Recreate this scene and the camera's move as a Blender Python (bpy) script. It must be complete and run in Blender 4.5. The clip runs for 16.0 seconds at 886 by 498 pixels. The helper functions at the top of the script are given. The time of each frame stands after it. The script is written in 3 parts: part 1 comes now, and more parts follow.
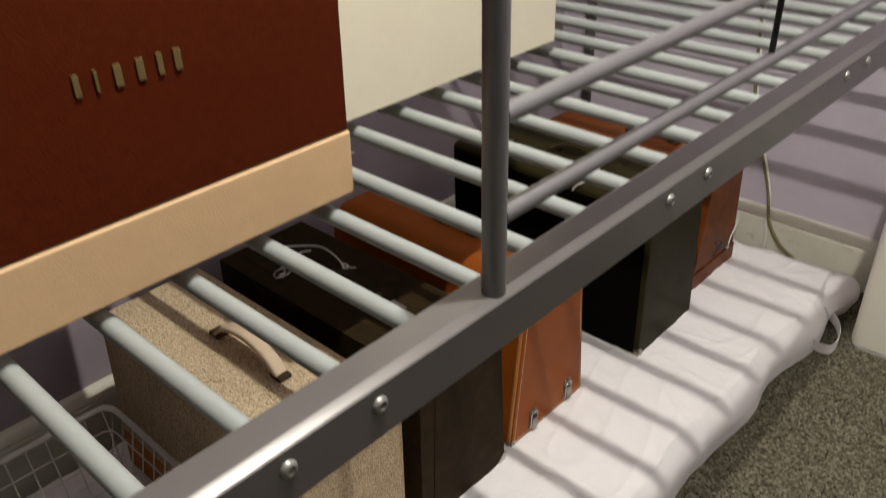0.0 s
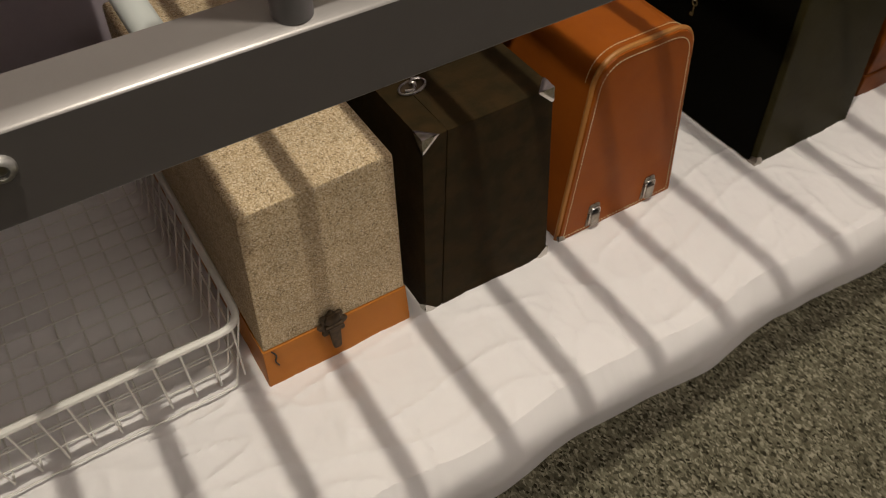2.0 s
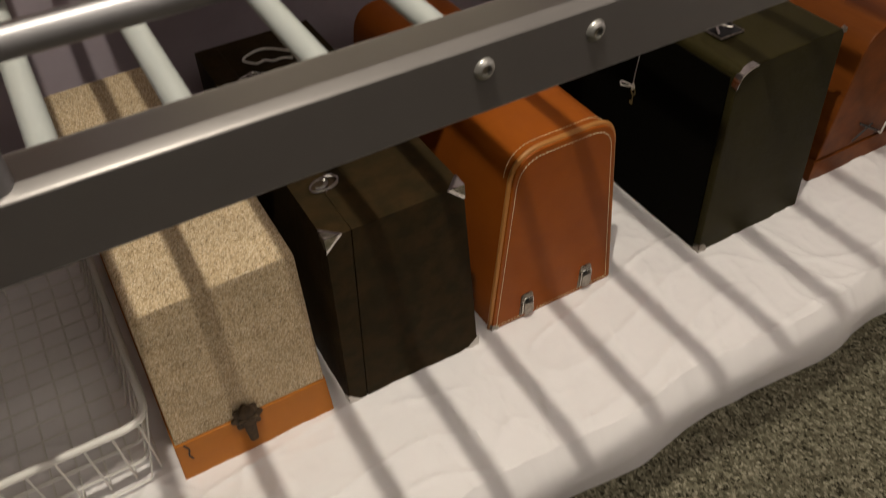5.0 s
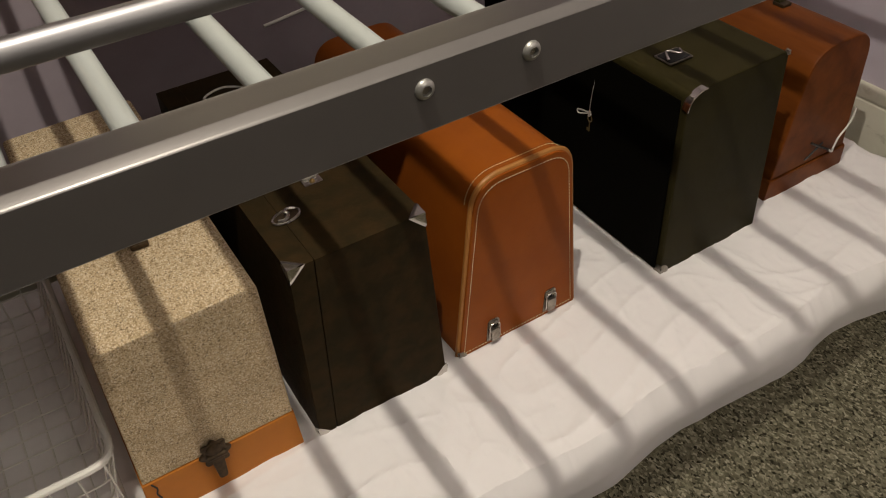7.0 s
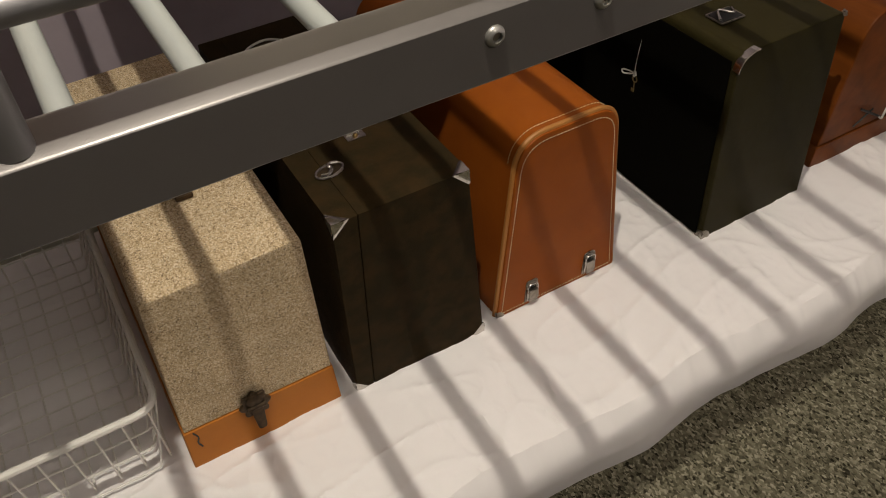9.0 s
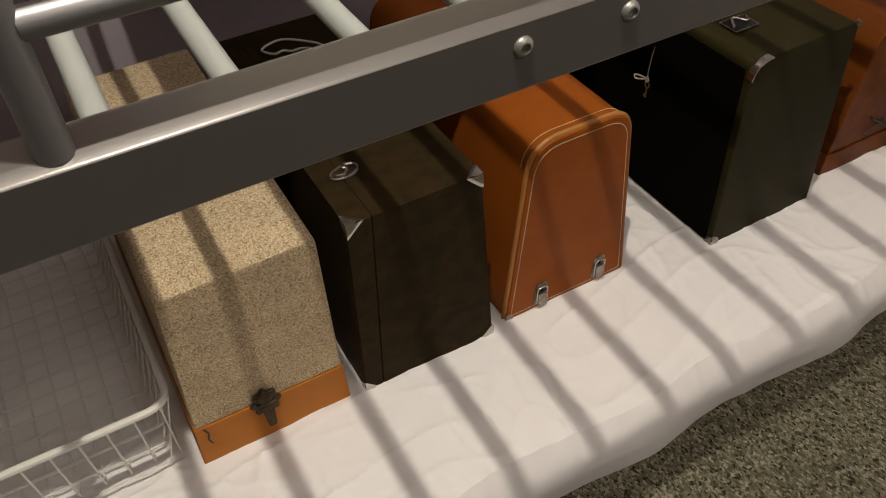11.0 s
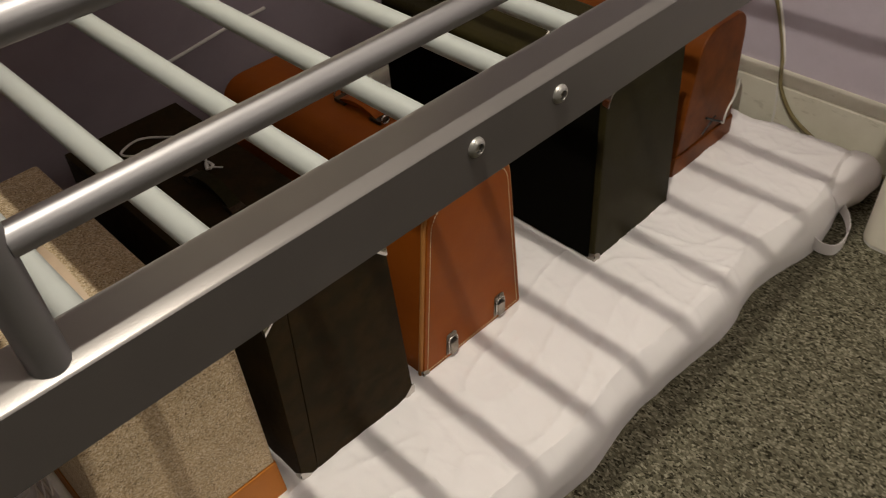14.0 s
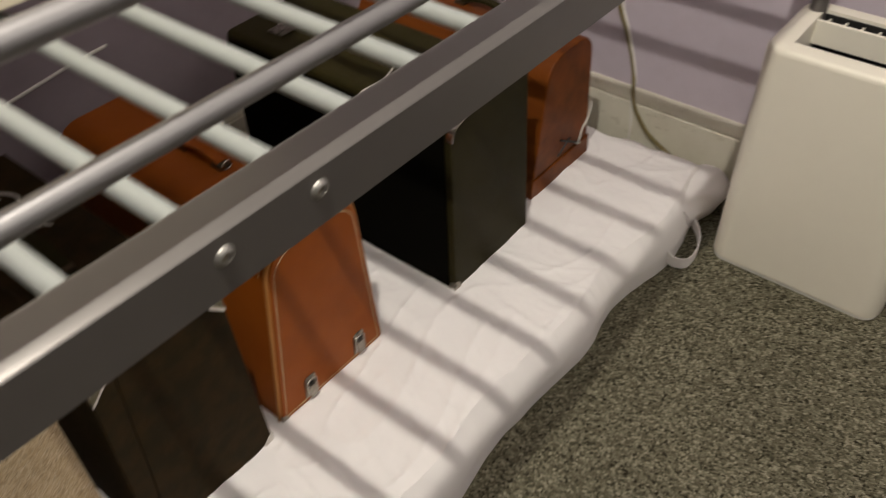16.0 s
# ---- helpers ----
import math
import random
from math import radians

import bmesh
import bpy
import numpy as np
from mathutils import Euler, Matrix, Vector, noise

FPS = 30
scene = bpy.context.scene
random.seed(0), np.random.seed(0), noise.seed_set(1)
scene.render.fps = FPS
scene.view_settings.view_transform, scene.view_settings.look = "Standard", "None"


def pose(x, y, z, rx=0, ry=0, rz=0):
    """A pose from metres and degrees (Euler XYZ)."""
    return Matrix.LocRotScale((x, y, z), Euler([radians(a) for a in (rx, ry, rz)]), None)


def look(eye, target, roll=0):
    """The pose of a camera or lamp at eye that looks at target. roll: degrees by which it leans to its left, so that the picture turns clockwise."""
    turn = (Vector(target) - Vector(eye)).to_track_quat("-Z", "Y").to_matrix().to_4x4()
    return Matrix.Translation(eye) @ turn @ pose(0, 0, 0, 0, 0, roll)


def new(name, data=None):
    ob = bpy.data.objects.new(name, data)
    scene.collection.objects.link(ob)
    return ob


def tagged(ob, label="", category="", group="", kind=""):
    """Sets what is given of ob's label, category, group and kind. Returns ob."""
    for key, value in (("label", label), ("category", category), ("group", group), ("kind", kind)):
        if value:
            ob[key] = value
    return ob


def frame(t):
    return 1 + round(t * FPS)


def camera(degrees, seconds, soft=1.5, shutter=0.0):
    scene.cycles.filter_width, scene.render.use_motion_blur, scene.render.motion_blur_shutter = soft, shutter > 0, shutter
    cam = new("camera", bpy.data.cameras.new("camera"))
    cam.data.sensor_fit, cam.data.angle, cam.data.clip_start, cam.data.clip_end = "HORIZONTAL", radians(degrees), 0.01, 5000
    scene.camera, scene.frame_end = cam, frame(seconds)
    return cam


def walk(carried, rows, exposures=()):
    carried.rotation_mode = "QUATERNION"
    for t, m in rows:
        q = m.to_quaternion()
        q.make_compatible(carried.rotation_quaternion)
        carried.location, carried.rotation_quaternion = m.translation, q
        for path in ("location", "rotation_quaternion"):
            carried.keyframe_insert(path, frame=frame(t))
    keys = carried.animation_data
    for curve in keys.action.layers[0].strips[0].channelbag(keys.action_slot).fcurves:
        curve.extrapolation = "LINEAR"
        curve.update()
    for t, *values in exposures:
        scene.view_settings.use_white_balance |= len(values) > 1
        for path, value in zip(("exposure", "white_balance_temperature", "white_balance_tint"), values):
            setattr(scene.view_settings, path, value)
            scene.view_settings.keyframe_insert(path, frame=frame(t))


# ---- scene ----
cam = camera(56.93, 16.0, soft=1.0, shutter=0.5)
PATH = [
    (0, (-0.5759, -0.2781, 1.0406), (0.0483, 0.3112, 0.5277), -1.52),
    (0.3, (-0.5453, -0.2715, 1.0098), (0.0570, 0.3059, 0.4585), -2.53),
    (0.5, (-0.5077, -0.2596, 0.9902), (0.0778, 0.3052, 0.4086), -3.03),
    (0.8, (-0.4461, -0.2331, 0.9511), (0.0936, 0.2967, 0.2968), -2.98),
    (1, (-0.4241, -0.2303, 0.9332), (0.0764, 0.2762, 0.2311), -1.89),
    (1.1, (-0.4145, -0.2248, 0.9284), (0.0723, 0.2704, 0.2088), -1.31),
    (1.5, (-0.3595, -0.2445, 0.9021), (0.0611, 0.2774, 0.1600), 1.12),
    (2, (-0.3147, -0.2580, 0.9036), (0.0242, 0.3240, 0.1643), -1.66),
    (2.5, (-0.2849, -0.2813, 0.9117), (0.0329, 0.3174, 0.1765), -1.53),
    (3, (-0.2548, -0.2906, 0.9084), (0.0486, 0.3235, 0.1798), -2.31),
    (3.5, (-0.2282, -0.2890, 0.9102), (0.0632, 0.3360, 0.1860), -2.86),
    (4, (-0.2091, -0.2923, 0.9118), (0.1006, 0.3342, 0.1965), -2.50),
    (4.5, (-0.1952, -0.2961, 0.9172), (0.1369, 0.3286, 0.2106), -1.85),
    (5, (-0.1849, -0.2964, 0.9318), (0.1495, 0.3436, 0.2401), -3.16),
    (5.2, (-0.1787, -0.3040, 0.9371), (0.1668, 0.3516, 0.2657), -3.18),
    (7.3, (-0.1822, -0.3174, 0.9266), (0.1957, 0.3322, 0.2669), -3.55),
    (7.5, (-0.1864, -0.3140, 0.9232), (0.1791, 0.3275, 0.2488), -3.84),
    (8, (-0.1930, -0.3088, 0.9240), (0.1557, 0.3294, 0.2377), -3.99),
    (8.5, (-0.1963, -0.3073, 0.9228), (0.1410, 0.3331, 0.2327), -4.03),
    (10.8, (-0.2079, -0.3024, 0.9270), (0.1261, 0.3377, 0.2352), -3.23),
    (11, (-0.2091, -0.3017, 0.9301), (0.1230, 0.3392, 0.2379), -2.93),
    (11.5, (-0.2085, -0.3037, 0.9343), (0.1343, 0.3346, 0.2450), -2.57),
    (12, (-0.2105, -0.3016, 0.9374), (0.1663, 0.3186, 0.2493), -1.00),
    (12.5, (-0.2094, -0.2972, 0.9441), (0.2003, 0.3118, 0.2650), -0.68),
    (13, (-0.2183, -0.2931, 0.9502), (0.2284, 0.3014, 0.2817), -0.86),
    (13.5, (-0.2303, -0.2733, 0.9586), (0.2352, 0.3067, 0.2901), -2.89),
    (14, (-0.2483, -0.2426, 0.9626), (0.2480, 0.3083, 0.2916), -4.18),
    (14.5, (-0.2622, -0.2381, 0.9628), (0.2685, 0.2726, 0.2864), -2.23),
    (15, (-0.2471, -0.2595, 0.9581), (0.2869, 0.2413, 0.2769), -0.22),
    (15.5, (-0.2309, -0.2819, 0.9624), (0.3011, 0.2163, 0.2778), 0.72),
    (16, (-0.1653, -0.2780, 0.9962), (0.4028, 0.1924, 0.3209), -1.75),
]
walk(cam, [(t, look(eye, target, roll)) for t, eye, target, roll in PATH],
     exposures=[(0.0, 0.24, 5950, 9), (0.5, 0.22, 5900, 8), (1.0, 0.24, 5950, 8), (1.6, 0.0, 6250, 9), (2.2, -0.03, 6450, 10), (13.0, -0.03, 6450, 10), (15.0, -0.02, 6400, 10), (15.6, 0.02, 6350, 10), (16.0, 0.11, 6250, 10)])

# ---- light ----
world = bpy.data.worlds.new("world")
world.use_nodes = True
scene.world = world
world.node_tree.nodes["Background"].inputs[0].default_value = (1.0, 0.93, 0.85, 1)
world.node_tree.nodes["Background"].inputs[1].default_value = 0.008
scene.view_settings.exposure = 0.0


def lamp(name, kind, at, power, colour, **more):
    data = bpy.data.lights.new(name, kind)
    data.energy, data.color = power, colour
    for key, value in more.items():
        if key == "size":
            data.size = value
        elif key == "cone":
            data.spot_size, data.spot_blend = radians(value), 0.25
        elif key == "radius":
            data.shadow_soft_size = value
    ob = new(name, data)
    ob.matrix_basis = at
    return ob


lamp("shaded_lamp", "SPOT", pose(-0.132, -0.067, 1.719), 52.0, (1.0, 0.92, 0.77), radius=0.010, cone=158)
lamp("shaded_lamp_upward", "SPOT", pose(-0.132, -0.067, 1.76, 180), 64.0, (1.0, 0.92, 0.80), radius=0.03, cone=158)
# Soft fill added to brighten the case fronts; no such fixture is known.
lamp("added_fill", "AREA", look((0.40, -1.50, 2.28), (0.3, 0.2, 0.2)), 15.0, (1.0, 0.92, 0.80), size=1.1)

# ---- materials ----


def material(name, base, rough=0.6, metal=0.0, dark=None, scale=40.0, mix=0.5, bump=0.0, bump_scale=200.0,
             coarse=None, coarse_scale=6.0, coarse_mix=0.3, spec=0.5, stretch=(1, 1, 1), coat=0.0, rough_var=0.0):
    m = bpy.data.materials.new(name)
    m.use_nodes = True
    nt = m.node_tree
    n, l = nt.nodes, nt.links
    b = n["Principled BSDF"]
    b.inputs["Roughness"].default_value = rough
    b.inputs["Metallic"].default_value = metal
    b.inputs["Specular IOR Level"].default_value = spec
    b.inputs["Coat Weight"].default_value = coat
    tc = n.new("ShaderNodeTexCoord")
    mp = n.new("ShaderNodeMapping")
    mp.inputs["Scale"].default_value = stretch
    l.new(tc.outputs["Object"], mp.inputs[0])

    def noise_at(s, detail=4.0, r=0.6):
        t = n.new("ShaderNodeTexNoise")
        t.inputs["Scale"].default_value, t.inputs["Detail"].default_value, t.inputs["Roughness"].default_value = s, detail, r
        l.new(mp.outputs[0], t.inputs["Vector"])
        return t.outputs[0]

    def ramp(sock, lo, hi):
        r = n.new("ShaderNodeMapRange")
        r.inputs[1].default_value, r.inputs[2].default_value = lo, hi
        l.new(sock, r.inputs[0])
        return r.outputs[0]

    def blend(a, c, f, weight):
        x = n.new("ShaderNodeMix")
        x.data_type = "RGBA"
        mul = n.new("ShaderNodeMath")
        mul.operation = "MULTIPLY"
        mul.inputs[1].default_value = weight
        l.new(f, mul.inputs[0])
        l.new(mul.outputs[0], x.inputs[0])
        if isinstance(a, tuple):
            x.inputs[6].default_value = (*a, 1)
        else:
            l.new(a, x.inputs[6])
        x.inputs[7].default_value = (*c, 1)
        return x.outputs[2]

    colour = base
    fine = ramp(noise_at(scale), 0.35, 0.65)
    dark = dark or tuple(v * 0.75 for v in base)
    colour = blend(colour, dark, fine, mix)
    coarse = coarse or tuple(v * 0.8 for v in base)
    big = ramp(noise_at(coarse_scale, 6.0, 0.65), 0.4, 0.68)
    colour = blend(colour, coarse, big, coarse_mix)
    l.new(colour, b.inputs["Base Color"])
    if rough_var:
        rr = n.new("ShaderNodeMapRange")
        rr.inputs[3].default_value, rr.inputs[4].default_value = max(rough - rough_var, 0.02), min(rough + rough_var, 1)
        l.new(noise_at(coarse_scale * 3), rr.inputs[0])
        l.new(rr.outputs[0], b.inputs["Roughness"])
    if bump:
        bp = n.new("ShaderNodeBump")
        bp.inputs["Strength"].default_value = bump
        bp.inputs["Distance"].default_value = 0.001
        l.new(noise_at(bump_scale), bp.inputs["Height"])
        l.new(bp.outputs[0], b.inputs["Normal"])
    return m


TUBE = material("grey_tube_steel", (0.25, 0.24, 0.245), 0.42, 0.6, spec=0.3, mix=0.15, coarse_mix=0.25, bump=0.06, bump_scale=900, rough_var=0.08)
STEEL = material("grey_powder_steel", (0.150, 0.138, 0.132), 0.34, 0.40, spec=0.45, mix=0.15, coarse_mix=0.25, bump=0.06, bump_scale=900, rough_var=0.08)
SLAT = material("grey_slat_paint", (0.30, 0.315, 0.305), 0.44, 0.1, spec=0.35, mix=0.12, coarse_mix=0.2, bump=0.05, bump_scale=800, rough_var=0.08)
NICKEL = material("worn_nickel", (0.30, 0.27, 0.23), 0.30, 1.0, dark=(0.07, 0.06, 0.05), mix=0.55, scale=150, coarse=(0.50, 0.46, 0.41), coarse_mix=0.5, coarse_scale=60, rough_var=0.12, bump=0.15, bump_scale=400)
ZINC = material("dull_zinc", (0.40, 0.385, 0.36), 0.36, 0.7, mix=0.3, scale=200)
GOLD = material("worn_brass", (0.45, 0.30, 0.12), 0.35, 1.0, dark=(0.12, 0.075, 0.03), mix=0.5, scale=150, rough_var=0.12)
CHROME = material("chrome", (0.62, 0.59, 0.55), 0.25, 1.0, mix=0.3, scale=120, rough_var=0.1)
BRASS = material("aged_brass", (0.10, 0.065, 0.035), 0.5, 0.7, dark=(0.02, 0.015, 0.01), mix=0.7, scale=180, bump=0.3, bump_scale=300)
CLOTH = material("white_cotton", (0.88, 0.845, 0.84), 0.9, mix=0.06, scale=14, coarse_mix=0.06, bump=0.35, bump_scale=70, spec=0.2)
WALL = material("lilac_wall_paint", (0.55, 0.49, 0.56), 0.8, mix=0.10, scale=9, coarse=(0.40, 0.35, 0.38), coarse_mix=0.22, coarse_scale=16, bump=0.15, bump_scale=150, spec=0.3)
# Darker copy of the lilac paint, with the shade behind the bed in it.
LILAC_SHADED = material("shaded_lilac_paint", (0.37, 0.315, 0.35), 0.8, mix=0.10, scale=9, coarse=(0.27, 0.225, 0.24), coarse_mix=0.3, coarse_scale=16, bump=0.15, bump_scale=150, spec=0.3)
PLAIN = material("lilac_room_paint", (0.40, 0.35, 0.39), 0.8, mix=0.1)
CEILING = material("ceiling_paint", (0.75, 0.73, 0.70), 0.9, mix=0.05)
BASE = material("cream_gloss_paint", (0.74, 0.71, 0.60), 0.42, mix=0.08, coarse=(0.55, 0.50, 0.38), coarse_mix=0.35, coarse_scale=9, bump=0.08, bump_scale=60)
TAN = material("tan_leatherette", (0.47, 0.160, 0.014), 0.5, spec=0.25, mix=0.25, scale=60, coarse_mix=0.3, bump=0.2, bump_scale=500)
ORANGE = material("orange_leather", (0.31, 0.080, 0.0075), 0.42, spec=0.12, dark=(0.25, 0.060, 0.007), mix=0.4, scale=26, coarse=(0.22, 0.052, 0.007), coarse_mix=0.55, coarse_scale=9, bump=0.2, bump_scale=420, rough_var=0.1)
PIPING = material("tan_piping", (0.40, 0.165, 0.035), 0.5, mix=0.3, scale=70, bump=0.2)
THREAD = material("cream_thread", (0.72, 0.6, 0.36), 0.8)
BROWN_BLACK = material("dark_brown_leatherette", (0.026, 0.0185, 0.0085), 0.50, spec=0.03, dark=(0.020, 0.0135, 0.006), mix=0.5, scale=90, coarse=(0.066, 0.036, 0.0135), coarse_mix=0.4, coarse_scale=38, bump=0.5, bump_scale=620, rough_var=0.12)
BLACK = material("black_leatherette", (0.029, 0.0240, 0.0088), 0.46, spec=0.05, dark=(0.016, 0.0135, 0.005), mix=0.5, scale=110, coarse=(0.042, 0.033, 0.011), coarse_mix=0.4, bump=0.5, bump_scale=650, rough_var=0.12)
WOOD = material("varnished_bentwood", (0.165, 0.046, 0.007), 0.42, dark=(0.065, 0.016, 0.0035), mix=0.6, scale=36, coarse=(0.24, 0.068, 0.011), coarse_mix=0.4, coarse_scale=7, stretch=(1, 0.12, 1), bump=0.1, bump_scale=120, coat=0.0, spec=0.12)
MAROON = material("maroon_leatherette", (0.074, 0.0125, 0.003), 0.45, spec=0.06, dark=(0.045, 0.007, 0.002), mix=0.4, scale=140, coarse_mix=0.3, bump=0.35, bump_scale=700)
BUFF = material("buff_leatherette", (0.60, 0.40, 0.22), 0.5, mix=0.2, scale=80, coarse_mix=0.25, bump=0.25, bump_scale=600)
CREAM = material("cream_painted_case", (0.66, 0.60, 0.47), 0.5, mix=0.12, scale=50, coarse=(0.58, 0.50, 0.37), coarse_mix=0.25, coarse_scale=12, bump=0.15)
WIRE = material("white_coated_wire", (0.80, 0.77, 0.72), 0.35, mix=0.08, coarse_mix=0.1)
PLASTIC = material("cream_plastic", (0.86, 0.81, 0.70), 0.42, mix=0.04, coarse_mix=0.1, coarse_scale=4, bump=0.05, bump_scale=900)
DARK = material("black_plastic", (0.012, 0.012, 0.012), 0.5)
STRING = material("white_string", (0.75, 0.72, 0.66), 0.9, scale=300)
CORD = material("olive_cord", (0.20, 0.16, 0.07), 0.6, mix=0.4, scale=60)
LEATHER_STRAP = material("pale_worn_leather", (0.62, 0.47, 0.33), 0.6, mix=0.3, scale=80, coarse_mix=0.3)
# Near-black, so that the large case's left side stays darker than its front.
SIDE_DARK = material("near_black_case_side", (0.003, 0.0025, 0.0015), 0.85, spec=0.03, bump=0.3, bump_scale=600)
GILT = material("dull_gilt", (0.16, 0.11, 0.04), 0.5, 0.3)


def carpet_material():
    m = bpy.data.materials.new("speckled_grey_carpet")
    m.use_nodes = True
    nt = m.node_tree
    n, l = nt.nodes, nt.links
    b = n["Principled BSDF"]
    b.inputs["Roughness"].default_value = 1.0
    b.inputs["Specular IOR Level"].default_value = 0.05
    tc = n.new("ShaderNodeTexCoord")
    vo = n.new("ShaderNodeTexVoronoi")
    vo.inputs["Scale"].default_value = 400
    mp = n.new("ShaderNodeMapping")
    mp.inputs["Scale"].default_value = (1.0, 0.62, 1.0)
    mp.inputs["Rotation"].default_value = (0, 0, 0.5)
    wob = n.new("ShaderNodeTexNoise")
    wob.inputs["Scale"].default_value = 160
    l.new(tc.outputs["Object"], wob.inputs["Vector"])
    off = n.new("ShaderNodeVectorMath")
    off.operation = "MULTIPLY_ADD"
    off.inputs[1].default_value = (0.006, 0.006, 0.0)
    l.new(wob.outputs["Color"], off.inputs[0])
    l.new(tc.outputs["Object"], off.inputs[2])
    l.new(off.outputs[0], mp.inputs[0])
    l.new(mp.outputs[0], vo.inputs["Vector"])
    cr = n.new("ShaderNodeValToRGB")
    e = cr.color_ramp.elements
    e[0].position, e[0].color = 0.0, (0.020, 0.017, 0.010, 1)
    e[1].position, e[1].color = 1.0, (0.33, 0.305, 0.225, 1)
    for p, c in ((0.25, (0.100, 0.092, 0.061, 1)), (0.5, (0.137, 0.126, 0.085, 1)), (0.75, (0.186, 0.171, 0.119, 1))):
        e.new(p).color = c
    sep = n.new("ShaderNodeSeparateColor")
    l.new(vo.outputs["Color"], sep.inputs[0])
    l.new(sep.outputs[0], cr.inputs[0])
    no = n.new("ShaderNodeTexNoise")
    no.inputs["Scale"].default_value, no.inputs["Detail"].default_value = 5, 5
    l.new(tc.outputs["Object"], no.inputs["Vector"])
    mx = n.new("ShaderNodeMix")
    mx.data_type, mx.blend_type = "RGBA", "MULTIPLY"
    rg = n.new("ShaderNodeMapRange")
    rg.inputs[3].default_value, rg.inputs[4].default_value = 0.75, 1.2
    l.new(no.outputs[0], rg.inputs[0])
    mx.inputs[0].default_value = 1.0
    l.new(cr.outputs[0], mx.inputs[6])
    l.new(rg.outputs[0], mx.inputs[7])
    l.new(mx.outputs[2], b.inputs["Base Color"])
    bp = n.new("ShaderNodeBump")
    bp.inputs["Strength"].default_value, bp.inputs["Distance"].default_value = 0.9, 0.003
    l.new(vo.outputs["Distance"], bp.inputs["Height"])
    l.new(bp.outputs[0], b.inputs["Normal"])
    return m


CARPET = carpet_material()


def scuffed(m, colour, scale=9.0, low=0.66, high=0.74, weight=0.55):
    """Adds short dark rubbed marks to a paint."""
    n, l = m.node_tree.nodes, m.node_tree.links
    target = n["Principled BSDF"].inputs["Base Color"]
    before = target.links[0].from_socket
    tc = n.new("ShaderNodeTexCoord")
    mp = n.new("ShaderNodeMapping")
    mp.inputs["Scale"].default_value = (1.0, 1.0, 2.6)
    mp.inputs["Rotation"].default_value = (0.4, 0.3, 0)
    l.new(tc.outputs["Object"], mp.inputs[0])
    no = n.new("ShaderNodeTexNoise")
    no.inputs["Scale"].default_value, no.inputs["Detail"].default_value, no.inputs["Roughness"].default_value = scale, 7, 0.7
    l.new(mp.outputs[0], no.inputs["Vector"])
    rg = n.new("ShaderNodeMapRange")
    rg.inputs[1].default_value, rg.inputs[2].default_value, rg.inputs[4].default_value = low, high, weight
    l.new(no.outputs[0], rg.inputs[0])
    mx = n.new("ShaderNodeMix")
    mx.data_type = "RGBA"
    l.new(rg.outputs[0], mx.inputs[0])
    l.new(before, mx.inputs[6])
    mx.inputs[7].default_value = (*colour, 1)
    l.new(mx.outputs[2], target)


scuffed(WALL, (0.20, 0.16, 0.17))
scuffed(BASE, (0.30, 0.25, 0.16), 14.0, 0.60, 0.72, 0.6)
scuffed(CREAM, (0.42, 0.30, 0.19), 11.0, 0.66, 0.76, 0.5)


def tweed_material():
    """Cloth of many small light, dark and ochre flecks."""
    m = bpy.data.materials.new("flecked_tweed_cloth")
    m.use_nodes = True
    n, l = m.node_tree.nodes, m.node_tree.links
    b = n["Principled BSDF"]
    b.inputs["Roughness"].default_value = 0.9
    b.inputs["Specular IOR Level"].default_value = 0.12
    tc = n.new("ShaderNodeTexCoord")
    mixed = None
    for scale, weight in ((660.0, 1.0), (1300.0, 0.4)):
        vo = n.new("ShaderNodeTexVoronoi")
        vo.inputs["Scale"].default_value = scale
        l.new(tc.outputs["Object"], vo.inputs["Vector"])
        sep = n.new("ShaderNodeSeparateColor")
        l.new(vo.outputs["Color"], sep.inputs[0])
        cr = n.new("ShaderNodeValToRGB")
        e = cr.color_ramp.elements
        e[0].position, e[0].color = 0.0, (0.055, 0.034, 0.018, 1)
        e[1].position, e[1].color = 1.0, (0.86, 0.75, 0.57, 1)
        for p, c in ((0.12, (0.29, 0.193, 0.098, 1)), (0.35, (0.50, 0.365, 0.212, 1)), (0.7, (0.64, 0.495, 0.315, 1))):
            e.new(p).color = c
        l.new(sep.outputs[1], cr.inputs[0])
        if mixed is None:
            mixed = cr.outputs[0]
            height = sep.outputs[1]
        else:
            mx = n.new("ShaderNodeMix")
            mx.data_type = "RGBA"
            mx.inputs[0].default_value = weight
            l.new(mixed, mx.inputs[6])
            l.new(cr.outputs[0], mx.inputs[7])
            mixed = mx.outputs[2]
    no = n.new("ShaderNodeTexNoise")
    no.inputs["Scale"].default_value, no.inputs["Detail"].default_value = 18, 6
    l.new(tc.outputs["Object"], no.inputs["Vector"])
    rg = n.new("ShaderNodeMapRange")
    rg.inputs[3].default_value, rg.inputs[4].default_value = 0.72, 1.2
    l.new(no.outputs[0], rg.inputs[0])
    mul = n.new("ShaderNodeMix")
    mul.data_type, mul.blend_type = "RGBA", "MULTIPLY"
    mul.inputs[0].default_value = 1.0
    l.new(mixed, mul.inputs[6])
    l.new(rg.outputs[0], mul.inputs[7])
    l.new(mul.outputs[2], b.inputs["Base Color"])
    bp = n.new("ShaderNodeBump")
    bp.inputs["Strength"].default_value, bp.inputs["Distance"].default_value = 0.5, 0.0008
    l.new(height, bp.inputs["Height"])
    l.new(bp.outputs[0], b.inputs["Normal"])
    return m


TWEED = tweed_material()

# ---- mesh helpers ----


